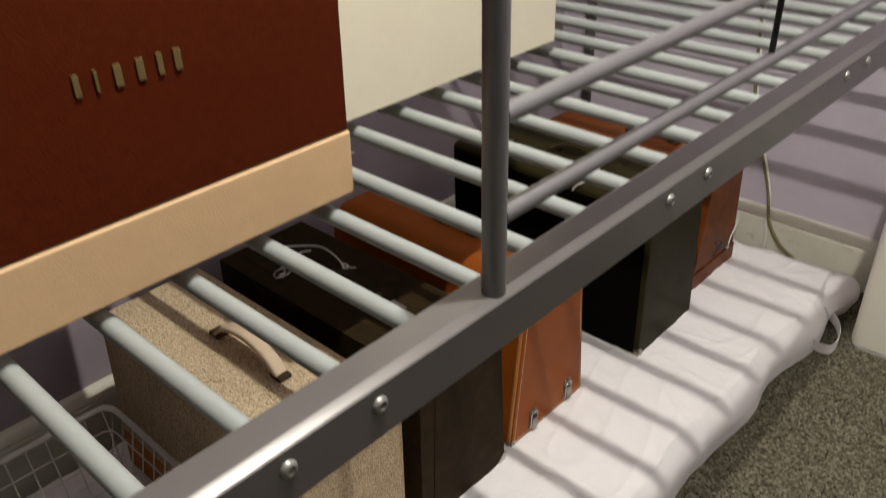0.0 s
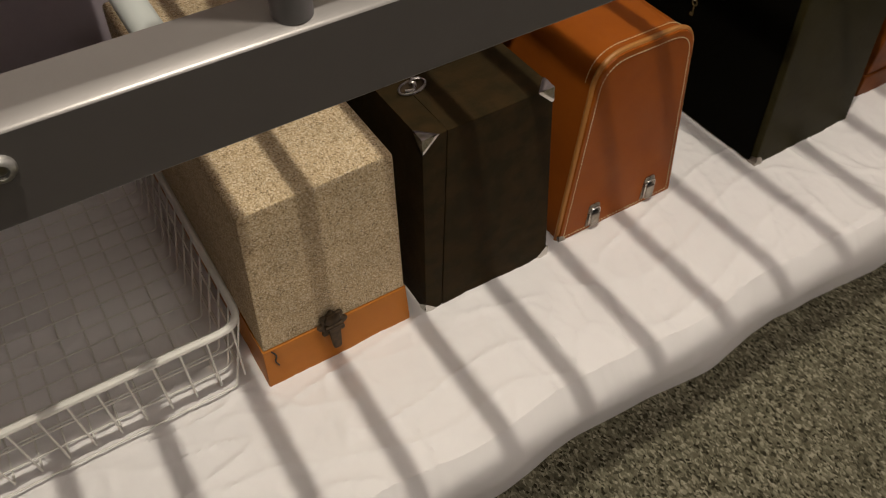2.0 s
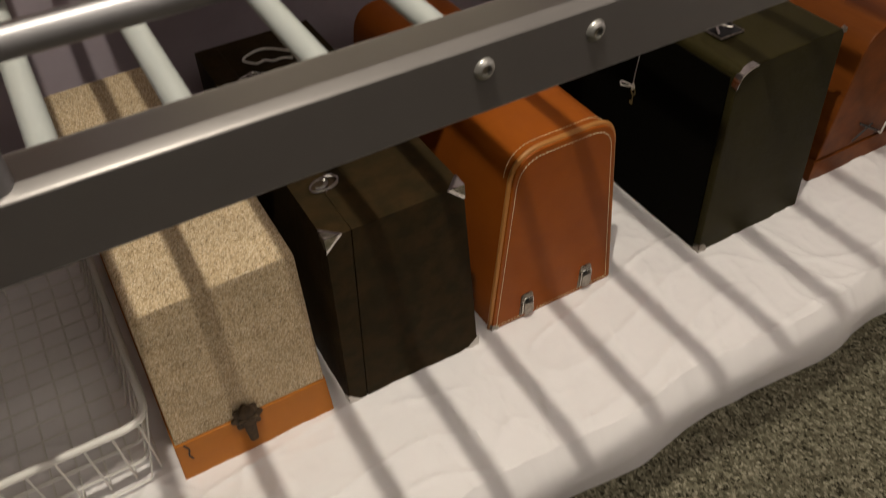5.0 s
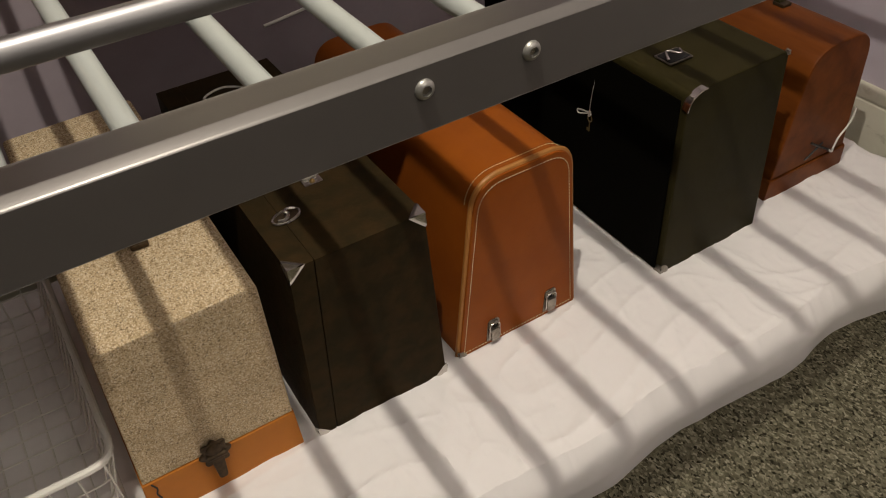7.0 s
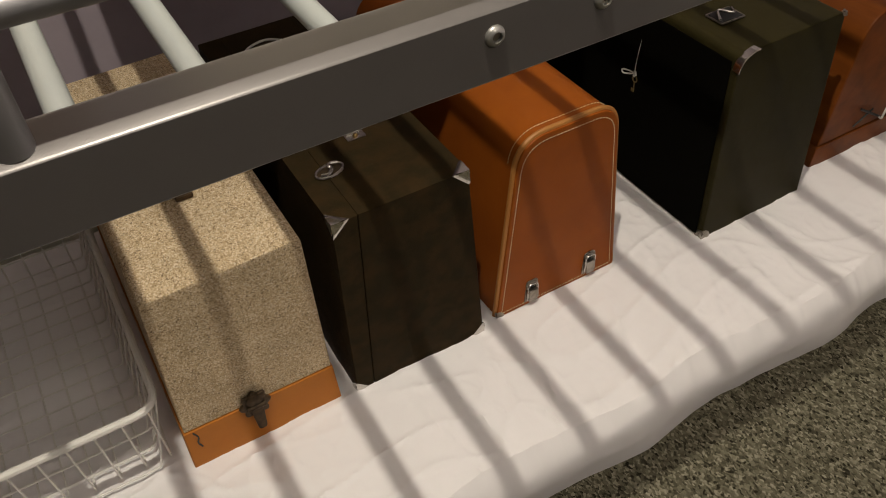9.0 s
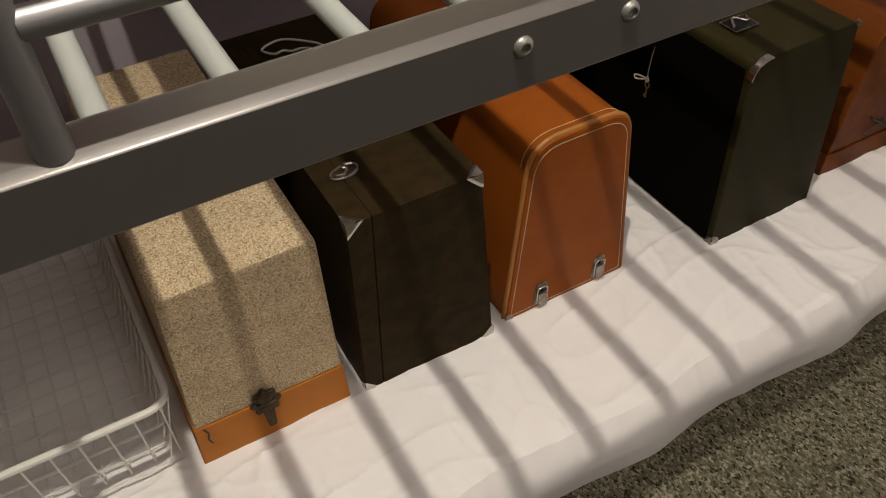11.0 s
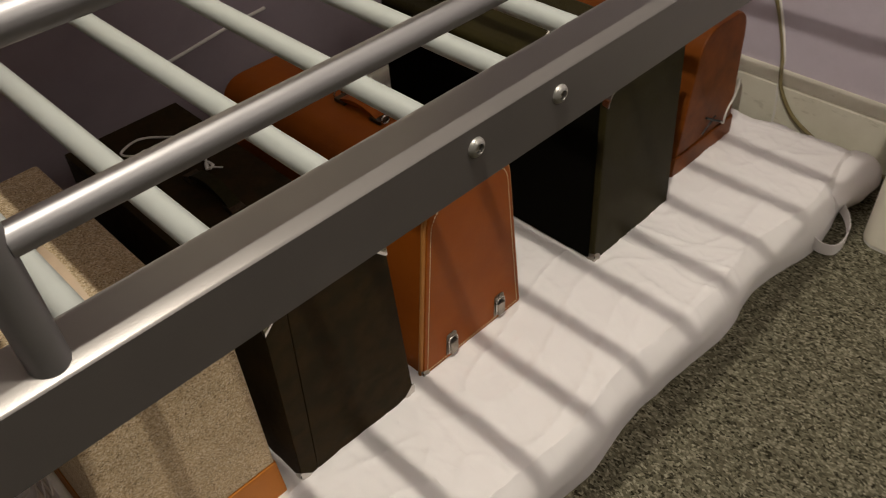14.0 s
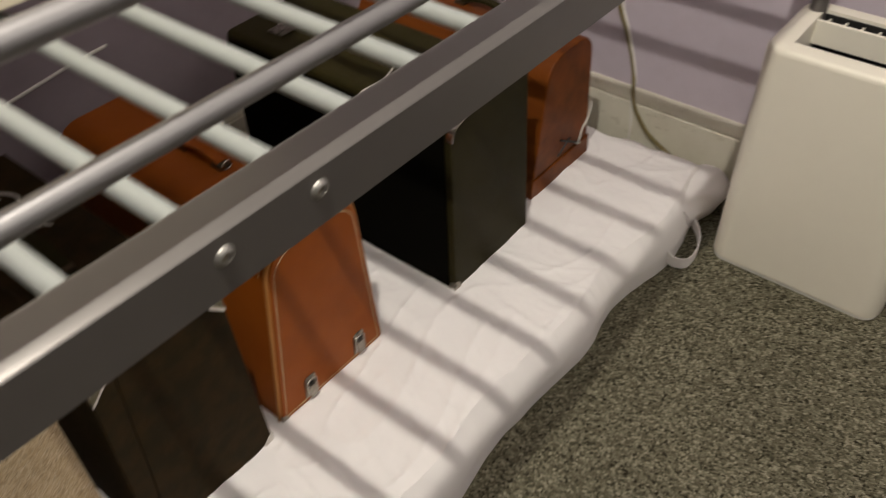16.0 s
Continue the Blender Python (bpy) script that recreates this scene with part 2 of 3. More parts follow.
def mesh_of(bm, name, mat, smooth=True):
    bmesh.ops.recalc_face_normals(bm, faces=bm.faces)
    me = bpy.data.meshes.new(name)
    bm.to_mesh(me)
    bm.free()
    me.materials.append(mat)
    if smooth:
        me.shade_smooth()
        me.set_sharp_from_angle(angle=radians(35))
    return me


def part(name, bm, mat, parent=None, label=""):
    ob = new(name, mesh_of(bm, name, mat))
    if len(ob.data.polygons) < 4000:
        weighted = ob.modifiers.new("weighted_normal", "WEIGHTED_NORMAL")
        weighted.keep_sharp, weighted.weight = True, 80
    if parent is not None:
        ob.parent = parent
        ob.matrix_parent_inverse = parent.matrix_basis.inverted()
    if label:
        ob["label"] = label
    return ob


def thing(name, at, label, category, group="", kind=""):
    ob = new(name)
    ob.empty_display_size = 0.05
    ob.location = at
    return tagged(ob, label, category, group, kind)


def box(x0, x1, y0, y1, z0, z1, bevel=0.0, seg=2):
    bm = bmesh.new()
    bmesh.ops.create_cube(bm, size=1.0)
    bmesh.ops.scale(bm, vec=(x1 - x0, y1 - y0, z1 - z0), verts=bm.verts)
    bmesh.ops.translate(bm, vec=((x0 + x1) / 2, (y0 + y1) / 2, (z0 + z1) / 2), verts=bm.verts)
    if bevel:
        bmesh.ops.bevel(bm, geom=bm.edges, offset=bevel, segments=seg, profile=0.5, affect="EDGES")
    return bm


def add(bm, other):
    tmp = bpy.data.meshes.new("tmp")
    other.to_mesh(tmp)
    other.free()
    bm.from_mesh(tmp)
    bpy.data.meshes.remove(tmp)
    return bm


def sweep(points, r, n=10, closed=False, flat=1.0):
    """A round tube along points."""
    pts = [Vector(p) for p in points]
    bm = bmesh.new()
    rings = []
    count = len(pts)
    up = None
    for i, p in enumerate(pts):
        a = pts[(i - 1) % count] if (closed or i > 0) else p
        c = pts[(i + 1) % count] if (closed or i < count - 1) else p
        d = (c - a).normalized()
        if up is None:
            up = Vector((0, 0, 1)) if abs(d.z) < 0.9 else Vector((0, 1, 0))
        side = d.cross(up).normalized()
        up = side.cross(d).normalized()
        rings.append([bm.verts.new(p + side * math.cos(2 * math.pi * k / n) * r + up * math.sin(2 * math.pi * k / n) * r * flat) for k in range(n)])
    last = count if closed else count - 1
    for i in range(last):
        a, b = rings[i], rings[(i + 1) % count]
        for k in range(n):
            bm.faces.new((a[k], a[(k + 1) % n], b[(k + 1) % n], b[k]))
    if not closed:
        bm.faces.new(rings[0][::-1])
        bm.faces.new(rings[-1])
    return bm


def rod(a, b, r, n=16):
    return sweep([a, b], r, n)


def bent(points, radius=0.01, steps=5):
    """The points with their inner corners rounded."""
    out = [Vector(points[0])]
    for a, b, c in zip(points, points[1:], points[2:]):
        a, b, c = Vector(a), Vector(b), Vector(c)
        r = min(radius, (a - b).length * 0.45, (c - b).length * 0.45)
        p, q = b + (a - b).normalized() * r, b + (c - b).normalized() * r
        for k in range(steps + 1):
            u = k / steps
            out.append(p * (1 - u) ** 2 + b * 2 * u * (1 - u) + q * u ** 2)
    out.append(Vector(points[-1]))
    return out


def smooth_path(points, per=6):
    """A soft curve through the points."""
    pts = [Vector(p) for p in points]
    ext = [pts[0] * 2 - pts[1]] + pts + [pts[-1] * 2 - pts[-2]]
    out = []
    for i in range(1, len(ext) - 2):
        p0, p1, p2, p3 = ext[i - 1:i + 3]
        for k in range(per):
            u = k / per
            out.append(0.5 * (2 * p1 + (p2 - p0) * u + (2 * p0 - 5 * p1 + 4 * p2 - p3) * u * u + (3 * p1 - p0 - 3 * p2 + p3) * u ** 3))
    out.append(pts[-1])
    return out


def rounded(corners, radii, steps=6):
    """A closed outline in x and z with rounded corners."""
    out = []
    count = len(corners)
    for i in range(count):
        a, b, c = (Vector((*corners[(i + k) % count], 0)) for k in (-1, 0, 1))
        r = radii[i]
        if r <= 0:
            out.append((b.x, b.y))
            continue
        p, q = b + (a - b).normalized() * r, b + (c - b).normalized() * r
        for k in range(steps + 1):
            u = k / steps
            v = p * (1 - u) ** 2 + b * 2 * u * (1 - u) + q * u ** 2
            out.append((v.x, v.y))
    return out


def prism(outline, y0, y1, edge=0.003, lean=0.0, inset_back=0.0):
    """An outline in x and z drawn out along y, with softened rims; lean: how far the top stands back at the front."""
    bm = bmesh.new()
    cx = sum(p[0] for p in outline) / len(outline)
    zmin, zmax = min(p[1] for p in outline), max(p[1] for p in outline)
    cz = (zmin + zmax) / 2
    w = max(p[0] for p in outline) - min(p[0] for p in outline)
    rings = []
    for y, s in ((y0, edge), (y0 + edge * 0.3, edge * 0.3), (y0 + edge, 0.0), (y1 - edge, 0.0), (y1 - edge * 0.3, edge * 0.3), (y1, edge)):
        k = 1 - 2 * s / w
        f = max(0.0, 1 - (y - y0) / (y1 - y0)) if lean else 0
        rings.append([bm.verts.new((cx + (x - cx) * k, y + lean * f * (z - zmin) / (zmax - zmin), cz + (z - cz) * (1 - 2 * s / (zmax - zmin)))) for x, z in outline])
    m = len(outline)
    for a, b in zip(rings, rings[1:]):
        for i in range(m):
            bm.faces.new((a[i], a[(i + 1) % m], b[(i + 1) % m], b[i]))
    bm.faces.new(rings[0])
    bm.faces.new(rings[-1][::-1])
    return bm


def dome(centre, normal, profile, n=20):
    """A turned shape; profile rows are a radius and a height along the normal."""
    bm = bmesh.new()
    q = Matrix.Translation(centre) @ Vector((0, 0, 1)).rotation_difference(Vector(normal)).to_matrix().to_4x4()
    rings = [[bm.verts.new(q @ Vector((r * math.cos(2 * math.pi * k / n), r * math.sin(2 * math.pi * k / n), h))) for k in range(n)] for r, h in profile]
    for a, c in zip(rings, rings[1:]):
        for k in range(n):
            bm.faces.new((a[k], a[(k + 1) % n], c[(k + 1) % n], c[k]))
    bm.faces.new(rings[0][::-1])
    bm.faces.new(rings[-1])
    return bm


def disc(centre, normal, r, depth, n=20, bevel=0.0):
    bm = bmesh.new()
    bmesh.ops.create_cone(bm, cap_ends=True, segments=n, radius1=r, radius2=r - bevel, depth=depth)
    q = Vector((0, 0, 1)).rotation_difference(Vector(normal)).to_matrix().to_4x4()
    bmesh.ops.transform(bm, matrix=Matrix.Translation(centre) @ q, verts=bm.verts)
    return bm


# ---- setting ----
WALL_X, WALL_Y = 1.165, 0.92
floor = tagged(part("floor", box(-4.2, WALL_X + 0.1, -4.2, WALL_Y + 0.1, -0.05, 0.0), CARPET), "speckled grey-green short pile carpet", "floor", kind="structure")
tagged(part("wall_east", box(WALL_X, WALL_X + 0.1, -4.2, WALL_Y, 0.0, 2.35), WALL), "pale lilac painted end wall with scuffs", "wall", kind="structure")
# The north wall's colour carries the shade that the cases throw on it.
tagged(part("wall_north", box(-4.2, WALL_X + 0.1, WALL_Y, WALL_Y + 0.1, 0.0, 2.35), LILAC_SHADED), "lilac painted wall behind the bed, coloured darker for the shade there", "wall", kind="structure")
tagged(part("wall_west", box(-4.3, -4.2, -4.2, WALL_Y + 0.1, 0.0, 2.35), PLAIN), "lilac painted room wall", "wall", kind="structure")
tagged(part("wall_south", box(-4.2, WALL_X + 0.1, -4.3, -4.2, 0.0, 2.35), PLAIN), "lilac painted room wall", "wall", kind="structure")
tagged(part("ceiling", box(-4.3, WALL_X + 0.1, -4.3, WALL_Y + 0.1, 2.35, 2.45), CEILING), "plain off-white ceiling", "ceiling", kind="structure")


def skirting(along_x):
    out = [(0.0, 0.0), (0.018, 0.0), (0.018, 0.104), (0.0155, 0.1065), (0.0155, 0.1095), (0.018, 0.112), (0.017, 0.121), (0.012, 0.128), (0.008, 0.131), (0.0, 0.132)]
    bm = bmesh.new()
    ends = (-4.2, WALL_X - 0.0185) if along_x else (-4.2, WALL_Y)
    rings = []
    for e in ends:
        rings.append([bm.verts.new((e, WALL_Y - d, z) if along_x else (WALL_X - d, e, z)) for d, z in out])
    for i in range(len(out)):
        j = (i + 1) % len(out)
        bm.faces.new((rings[0][i], rings[0][j], rings[1][j], rings[1][i]))
    bm.faces.new(rings[0])
    bm.faces.new(rings[1][::-1])
    return bm


for way in (False, True):
    tagged(part("baseboard", skirting(way), BASE), "cream gloss painted skirting board, chipped and dusty", "baseboard", kind="structure")


# ---- mattress ----
def front_edge(x):
    return 0.0955 + 0.0059 * math.sin(x * 19.5 - 0.4) + 0.0015 * math.sin(x * 37.0) - 0.012 * math.exp(-((x - 0.88) / 0.07) ** 2)


END = 1.085


def quilt_height(x, y):
    """The height of the cover's top: soft hollows, creases and pinched folds."""
    w = noise.noise((x * 4.0, y * 4.0, 1.7))
    z = 0.0775 + 0.0030 * noise.noise((x * 5.5, y * 5.0, 0.3)) + 0.0014 * noise.noise((x * 14, y * 18, 4.1))
    for k, (sx, sy, amp) in enumerate(((6.0, 17.0, 0.0030), (15.0, 6.0, 0.0024), (34.0, 30.0, 0.0011), (14.0, 52.0, 0.0006), (58.0, 18.0, 0.0006))):
        r = 1.0 - abs(noise.noise((x * sx + 1.6 * w, y * sy + 1.2 * w, 11.0 * k + 2.0))) * 3.2
        z += amp * max(0.0, r) ** 3
    return z


def mattress():
    bm = bmesh.new()
    nx, fine, ny = 520, 18, 190
    x0, y1 = -0.75, 0.81
    grid = []
    for j in range(fine + ny + 1):
        row = []
        for i in range(nx + 1):
            x = x0 + (END - x0) * i / nx
            edge = front_edge(x)
            side = max(0.0, (x - (END - 0.03)) / 0.03)
            if j < fine:
                u = j / fine
                a = (u * 1.25 - 0.25) * math.pi / 2
                bulge = 0.005 * noise.noise((x * 9, u * 2.0, 5.0)) + 0.002 * noise.noise((x * 30, u * 4.0, 8.0))
                y = edge - 0.004 * (1 - u) + 0.026 * (1 - math.cos(a)) * (0.3 if a < 0 else 1.0) + bulge * (1 - u) * 0.6
                y -= 0.0004 * math.exp(-((u - 0.27) / 0.05) ** 2)
                z = 0.0035 + (quilt_height(x, edge + 0.02) - 0.0035) * (u ** 0.75 if u < 1 else 1)
            else:
                u = (j - fine) / ny
                y = edge + 0.026 + u * (y1 - edge - 0.026)
                z = quilt_height(x, y)
            z *= 1 - 0.6 * side ** 2
            wob = 0.012 * noise.noise((y * 14, 3.3, 1.0)) + 0.010 * math.sin(y * 9)
            row.append(bm.verts.new((x + wob * max(0.0, (x - 0.9) / (END - 0.9)), y, max(z, 0.003))))
        grid.append(row)
    ny = fine + ny
    for j in range(ny):
        for i in range(nx):
            bm.faces.new((grid[j][i], grid[j][i + 1], grid[j + 1][i + 1], grid[j + 1][i]))
    rim = [grid[0][i] for i in range(nx + 1)] + [grid[j][nx] for j in range(1, ny + 1)] + [grid[ny][i] for i in range(nx - 1, -1, -1)] + [grid[j][0] for j in range(ny - 1, 0, -1)]
    low = [bm.verts.new((v.co.x, v.co.y, 0.0)) for v in rim]
    for k in range(len(rim)):
        q = (k + 1) % len(rim)
        bm.faces.new((rim[k], rim[q], low[q], low[k]))
    bm.faces.new(low)
    return bm


def rolled_corner():
    """The soft roll of cover that stands out at the corner of the mattress."""
    bm = bmesh.new()
    rings, count = [], 22
    for i in range(15):
        u = i / 14
        c = Vector((0.955 + 0.168 * u, 0.116 - 0.010 * u, 0.040 - 0.004 * u))
        r = (0.030 + 0.011 * min(1, u * 2.2)) * (1 - (max(0.0, u - 0.62) / 0.38) ** 2.4) ** 0.5 if u < 1 else 0.004
        ring = []
        for k in range(count):
            a = 2 * math.pi * k / count
            w = 1 + 0.10 * noise.noise((3 * math.cos(a), 3 * math.sin(a), u * 4))
            ring.append(bm.verts.new(c + Vector((0.0, math.cos(a) * r * 1.15 * w, math.sin(a) * r * 0.92 * w))))
        rings.append(ring)
    for a, b in zip(rings, rings[1:]):
        for k in range(count):
            bm.faces.new((a[k], a[(k + 1) % count], b[(k + 1) % count], b[k]))
    bm.faces.new(rings[0][::-1])
    bm.faces.new(rings[-1])
    return bm


def ribbon(points, width, thick=0.0016, across=(0, 0, 1)):
    """A flat band along points; its width lies along across."""
    pts = smooth_path(points, 7)
    bm = bmesh.new()
    rings = []
    for i, p in enumerate(pts):
        d = (pts[min(i + 1, len(pts) - 1)] - pts[max(i - 1, 0)]).normalized()
        c = Vector(across)
        c = (c - d * c.dot(d)).normalized()
        n = d.cross(c)
        rings.append([bm.verts.new(p + c * sx * width / 2 + n * sn * thick / 2) for sx, sn in ((-1, -1), (1, -1), (1, 1), (-1, 1))])
    for a, b in zip(rings, rings[1:]):
        for k in range(4):
            bm.faces.new((a[k], a[(k + 1) % 4], b[(k + 1) % 4], b[k]))
    bm.faces.new(rings[0][::-1])
    bm.faces.new(rings[-1])
    return bm


futon = thing("futon_mattress", (0.2, 0.4, 0.0), "thin white cotton covered mattress lying creased on the carpet", "mattress")
part("cover", mattress(), CLOTH, futon)
part("rolled_corner", rolled_corner(), CLOTH, futon)
part("seam", sweep([(x / 100, front_edge(x / 100) - 0.0008, 0.017 + 0.003 * math.sin(x * 0.11)) for x in range(-74, 98)], 0.0016, 6), CLOTH, futon)
part("carry_strap", ribbon([(0.875, 0.092, 0.030), (0.868, 0.066, 0.022), (0.885, 0.045, 0.018), (0.925, 0.046, 0.022), (0.958, 0.064, 0.030), (0.985, 0.098, 0.036)], 0.022), CLOTH, futon, "white cotton carry strap loop")

# ---- bed frame ----
def beam(section, x0, x1):
    """A bar along x with the given section in y and z."""
    bm = bmesh.new()
    ends = [[bm.verts.new((x, y, z)) for y, z in section] for x in (x0, x1)]
    for i in range(len(section)):
        j = (i + 1) % len(section)
        bm.faces.new((ends[0][i], ends[0][j], ends[1][j], ends[1][i]))
    bm.faces.new(ends[0])
    bm.faces.new(ends[1][::-1])
    return bm



PITCH = 0.0673
RT, RB = 0.735, 0.6925
bed = thing("bed_frame", (0.2, 0.4, 0.0), "grey metal loft bed frame with round tube slats", "bed")
part("side_rail", beam([(0.0, RB + 0.0015), (0.0015, RB), (0.0300, RB), (0.0310, RB + 0.001), (0.0310, RT - 0.001), (0.0300, RT), (0.0090, RT), (0.0075, RT - 0.0002), (0.0012, RT - 0.0020), (0.0, RT - 0.0034)], -0.95, 1.12), STEEL, bed, "grey painted steel side rail with bolts")
part("side_rail", box(-0.95, 1.12, 0.78, 0.812, RB, RT, 0.003), STEEL, bed)
for k in range(-13, 17):
    x = k * PITCH + 0.001 - (0.004 if k == -2 else 0.0)
    part("slat", rod((x, 0.029, 0.716), (x, 0.781, 0.716), 0.0073, 14), SLAT, bed)
POST_X = -0.222
part("guard_post", rod((POST_X, 0.0105, RT - 0.001), (POST_X, 0.0105, 1.02), 0.0083, 18), TUBE, bed)
for z in (0.79, 0.858):
    part("guard_rod", rod((POST_X + 0.006, 0.0105, z), (1.10, 0.0105, z), 0.0066, 16), TUBE, bed)
part("guard_spacer", rod((0.19, 0.0105, 0.79), (0.19, 0.0105, 0.858), 0.003, 10), DARK, bed)
for k in (-12, -11, -6, -5, 0, 1, 6, 7, 12, 13):
    bm = dome((k * PITCH - 0.002, 0.0, 0.719), (0, -1, 0), ((0.0058, -0.001), (0.0058, 0.0006), (0.0053, 0.0016), (0.0044, 0.0025), (0.0033, 0.0030), (0.0029, 0.0030), (0.0026, 0.0010)))
    bolt = part("bolt", bm, ZINC, bed, "domed socket head bolt")
    part("socket", disc((k * PITCH - 0.002, -0.0012, 0.719), (0, -1, 0), 0.0023, 0.0006, 6), NICKEL, bolt)
for x, y in ((-0.93, 0.01), (1.10, 0.01), (-0.93, 0.796), (1.10, 0.796)):
    part("leg", rod((x, y, 0.0), (x, y, RB + 0.001), 0.013, 16), STEEL, bed)

# ---- fittings that several cases share ----
def corner_cap(corner, dx, dy, dz, size, bulge=0.0012, straight=False):
    """A metal cap of three quarter discs, or three triangles, over a corner; dx, dy, dz point into the case."""
    c = Vector(corner)
    axes = [Vector((dx, 0, 0)), Vector((0, dy, 0)), Vector((0, 0, dz))]
    bm = bmesh.new()
    steps, rows = 8, 5
    for i in range(3):
        u, v, w = axes[i], axes[(i + 1) % 3], axes[(i + 2) % 3]
        rings = []
        for j in range(rows + 1):
            f = j / rows
            rise = bulge * (1.0 if f < 0.75 else (1 - ((f - 0.75) / 0.25) ** 2)) + (0.0008 if 0.55 < f < 0.85 else 0.0)
            ring = []
            for k in range(steps + 1):
                a = k * math.pi / 2 / steps
                p, q = math.cos(a) * size * f, math.sin(a) * size * f
                if straight:
                    p, q = size * f * (1 - k / steps), size * f * k / steps
                ring.append(bm.verts.new(c + u * (p - (bulge if p < size * 0.12 else 0.0)) + v * (q - (bulge if q < size * 0.12 else 0.0)) - w * rise))
            rings.append(ring)
        for a, b in zip(rings, rings[1:]):
            for k in range(steps):
                bm.faces.new((a[k], a[k + 1], b[k + 1], b[k]))
    bmesh.ops.remove_doubles(bm, verts=bm.verts, dist=0.0002)
    bmesh.ops.dissolve_degenerate(bm, edges=bm.edges, dist=0.0001)
    return bm


def toggle_latch(name, at, parent, width=0.022, height=0.039):
    """A nickel latch on a face towards -y: back plate, hinged hasp, wire loop and catch."""
    x, y, z = at
    bm = prism(rounded([(x - width * 0.55, z), (x + width * 0.55, z), (x + width * 0.42, z + height), (x - width * 0.42, z + height)], [0.002, 0.002, 0.006, 0.006]), y - 0.0014, y, 0.0004)
    latch = part(name, bm, NICKEL, parent, "nickel plated toggle latch")
    part("hasp", prism(rounded([(x - width * 0.30, z + 0.001), (x + width * 0.30, z + 0.001), (x + width * 0.34, z + height * 0.6), (x - width * 0.34, z + height * 0.6)], [0.002] * 4), y - 0.0062, y - 0.0020, 0.0008), NICKEL, latch)
    part("loop", sweep(bent([(x - width * 0.36, y - 0.003, z + 0.004), (x - width * 0.36, y - 0.004, z + height * 0.86), (x + width * 0.36, y - 0.004, z + height * 0.86), (x + width * 0.36, y - 0.003, z + 0.004)], 0.006), 0.0011, 8), CHROME, latch)
    part("slot", prism(rounded([(x - 0.0022, z + height * 0.62), (x + 0.0022, z + height * 0.62), (x + 0.0022, z + height * 0.82), (x - 0.0022, z + height * 0.82)], [0.001] * 4), y - 0.0026, y - 0.0015, 0.0002), DARK, latch)
    return latch


def oval_clasp(name, at, parent, turn=0.0):
    """An oval clasp lying on a lid: plate, raised ring and S shaped lever."""
    x, y, z = at
    c, s = math.cos(turn), math.sin(turn)

    def spin(px, py):
        return x + px * c - py * s, y + px * s + py * c

    ring = [(*spin(0.0175 * math.cos(a), 0.0105 * math.sin(a)), z + 0.0018) for a in [2 * math.pi * k / 28 for k in range(28)]]
    bm = bmesh.new()
    for h in (0.0, 0.0014):
        vs = [bm.verts.new((p[0], p[1], z + h)) for p in ring]
        bm.faces.new(vs)
    lo, hi = list(bm.verts)[:28], list(bm.verts)[28:]
    for k in range(28):
        bm.faces.new((lo[k], lo[(k + 1) % 28], hi[(k + 1) % 28], hi[k]))
    clasp = part(name, bm, BRASS, parent, "nickel ringed oval clasp")
    part("ring", sweep(ring, 0.0017, 8, closed=True), CHROME, clasp)
    lever = [(*spin(px, py), z + 0.004 + h) for px, py, h in ((-0.013, -0.003, 0), (-0.006, -0.0075, 0.001), (0.002, -0.002, 0.002), (0.000, 0.002, 0.002), (0.006, 0.0065, 0.001), (0.014, 0.003, 0))]
    part("lever", sweep(smooth_path(lever, 5), 0.0022, 8), CHROME, clasp)
    return clasp


def grip(name, a, b, rise, parent, mat, label, width=0.016, thick=0.006):
    """A carrying handle that arches between two brackets on a lid."""
    a, b = Vector(a), Vector(b)
    m = (a + b) / 2 + Vector((0, 0, rise))
    pts = [a + Vector((0, 0, 0.004)), a.lerp(m, 0.35) + Vector((0, 0, rise * 0.36)), m, b.lerp(m, 0.35) + Vector((0, 0, rise * 0.36)), b + Vector((0, 0, 0.004))]
    h = part(name, ribbon(pts, width, thick, (b - a).cross((0, 0, 1)).normalized()), mat, parent, label)
    for p in (a, b):
        part("bracket", box(p.x - 0.010, p.x + 0.010, p.y - 0.011, p.y + 0.011, p.z, p.z + 0.006, 0.0018), BRASS, h)
    return h


def stitches(path, length=0.0032, gap=0.0020, r=0.0006):
    """Short raised threads along a path, one mesh."""
    bm = bmesh.new()
    pts = [Vector(p) for p in path]
    run, at = 0.0, 0.0
    for a, b in zip(pts, pts[1:]):
        seg = (b - a).length
        d = (b - a).normalized() if seg > 0 else Vector((1, 0, 0))
        while at < run + seg:
            p = a + d * (at - run)
            side = d.cross((0, 1, 0)).normalized() if abs(d.y) < 0.9 else Vector((1, 0, 0))
            n = d.cross(side).normalized()
            q = [bm.verts.new(p + d * e * length / 2 + side * w * r + n * h * r) for e in (-1, 1) for w, h in ((-1, 0), (0, 1), (1, 0), (0, -1))]
            for k in range(4):
                bm.faces.new((q[k], q[(k + 1) % 4], q[4 + (k + 1) % 4], q[4 + k]))
            bm.faces.new(q[:4][::-1])
            bm.faces.new(q[4:])
            at += length + gap
        run += seg
    return bm


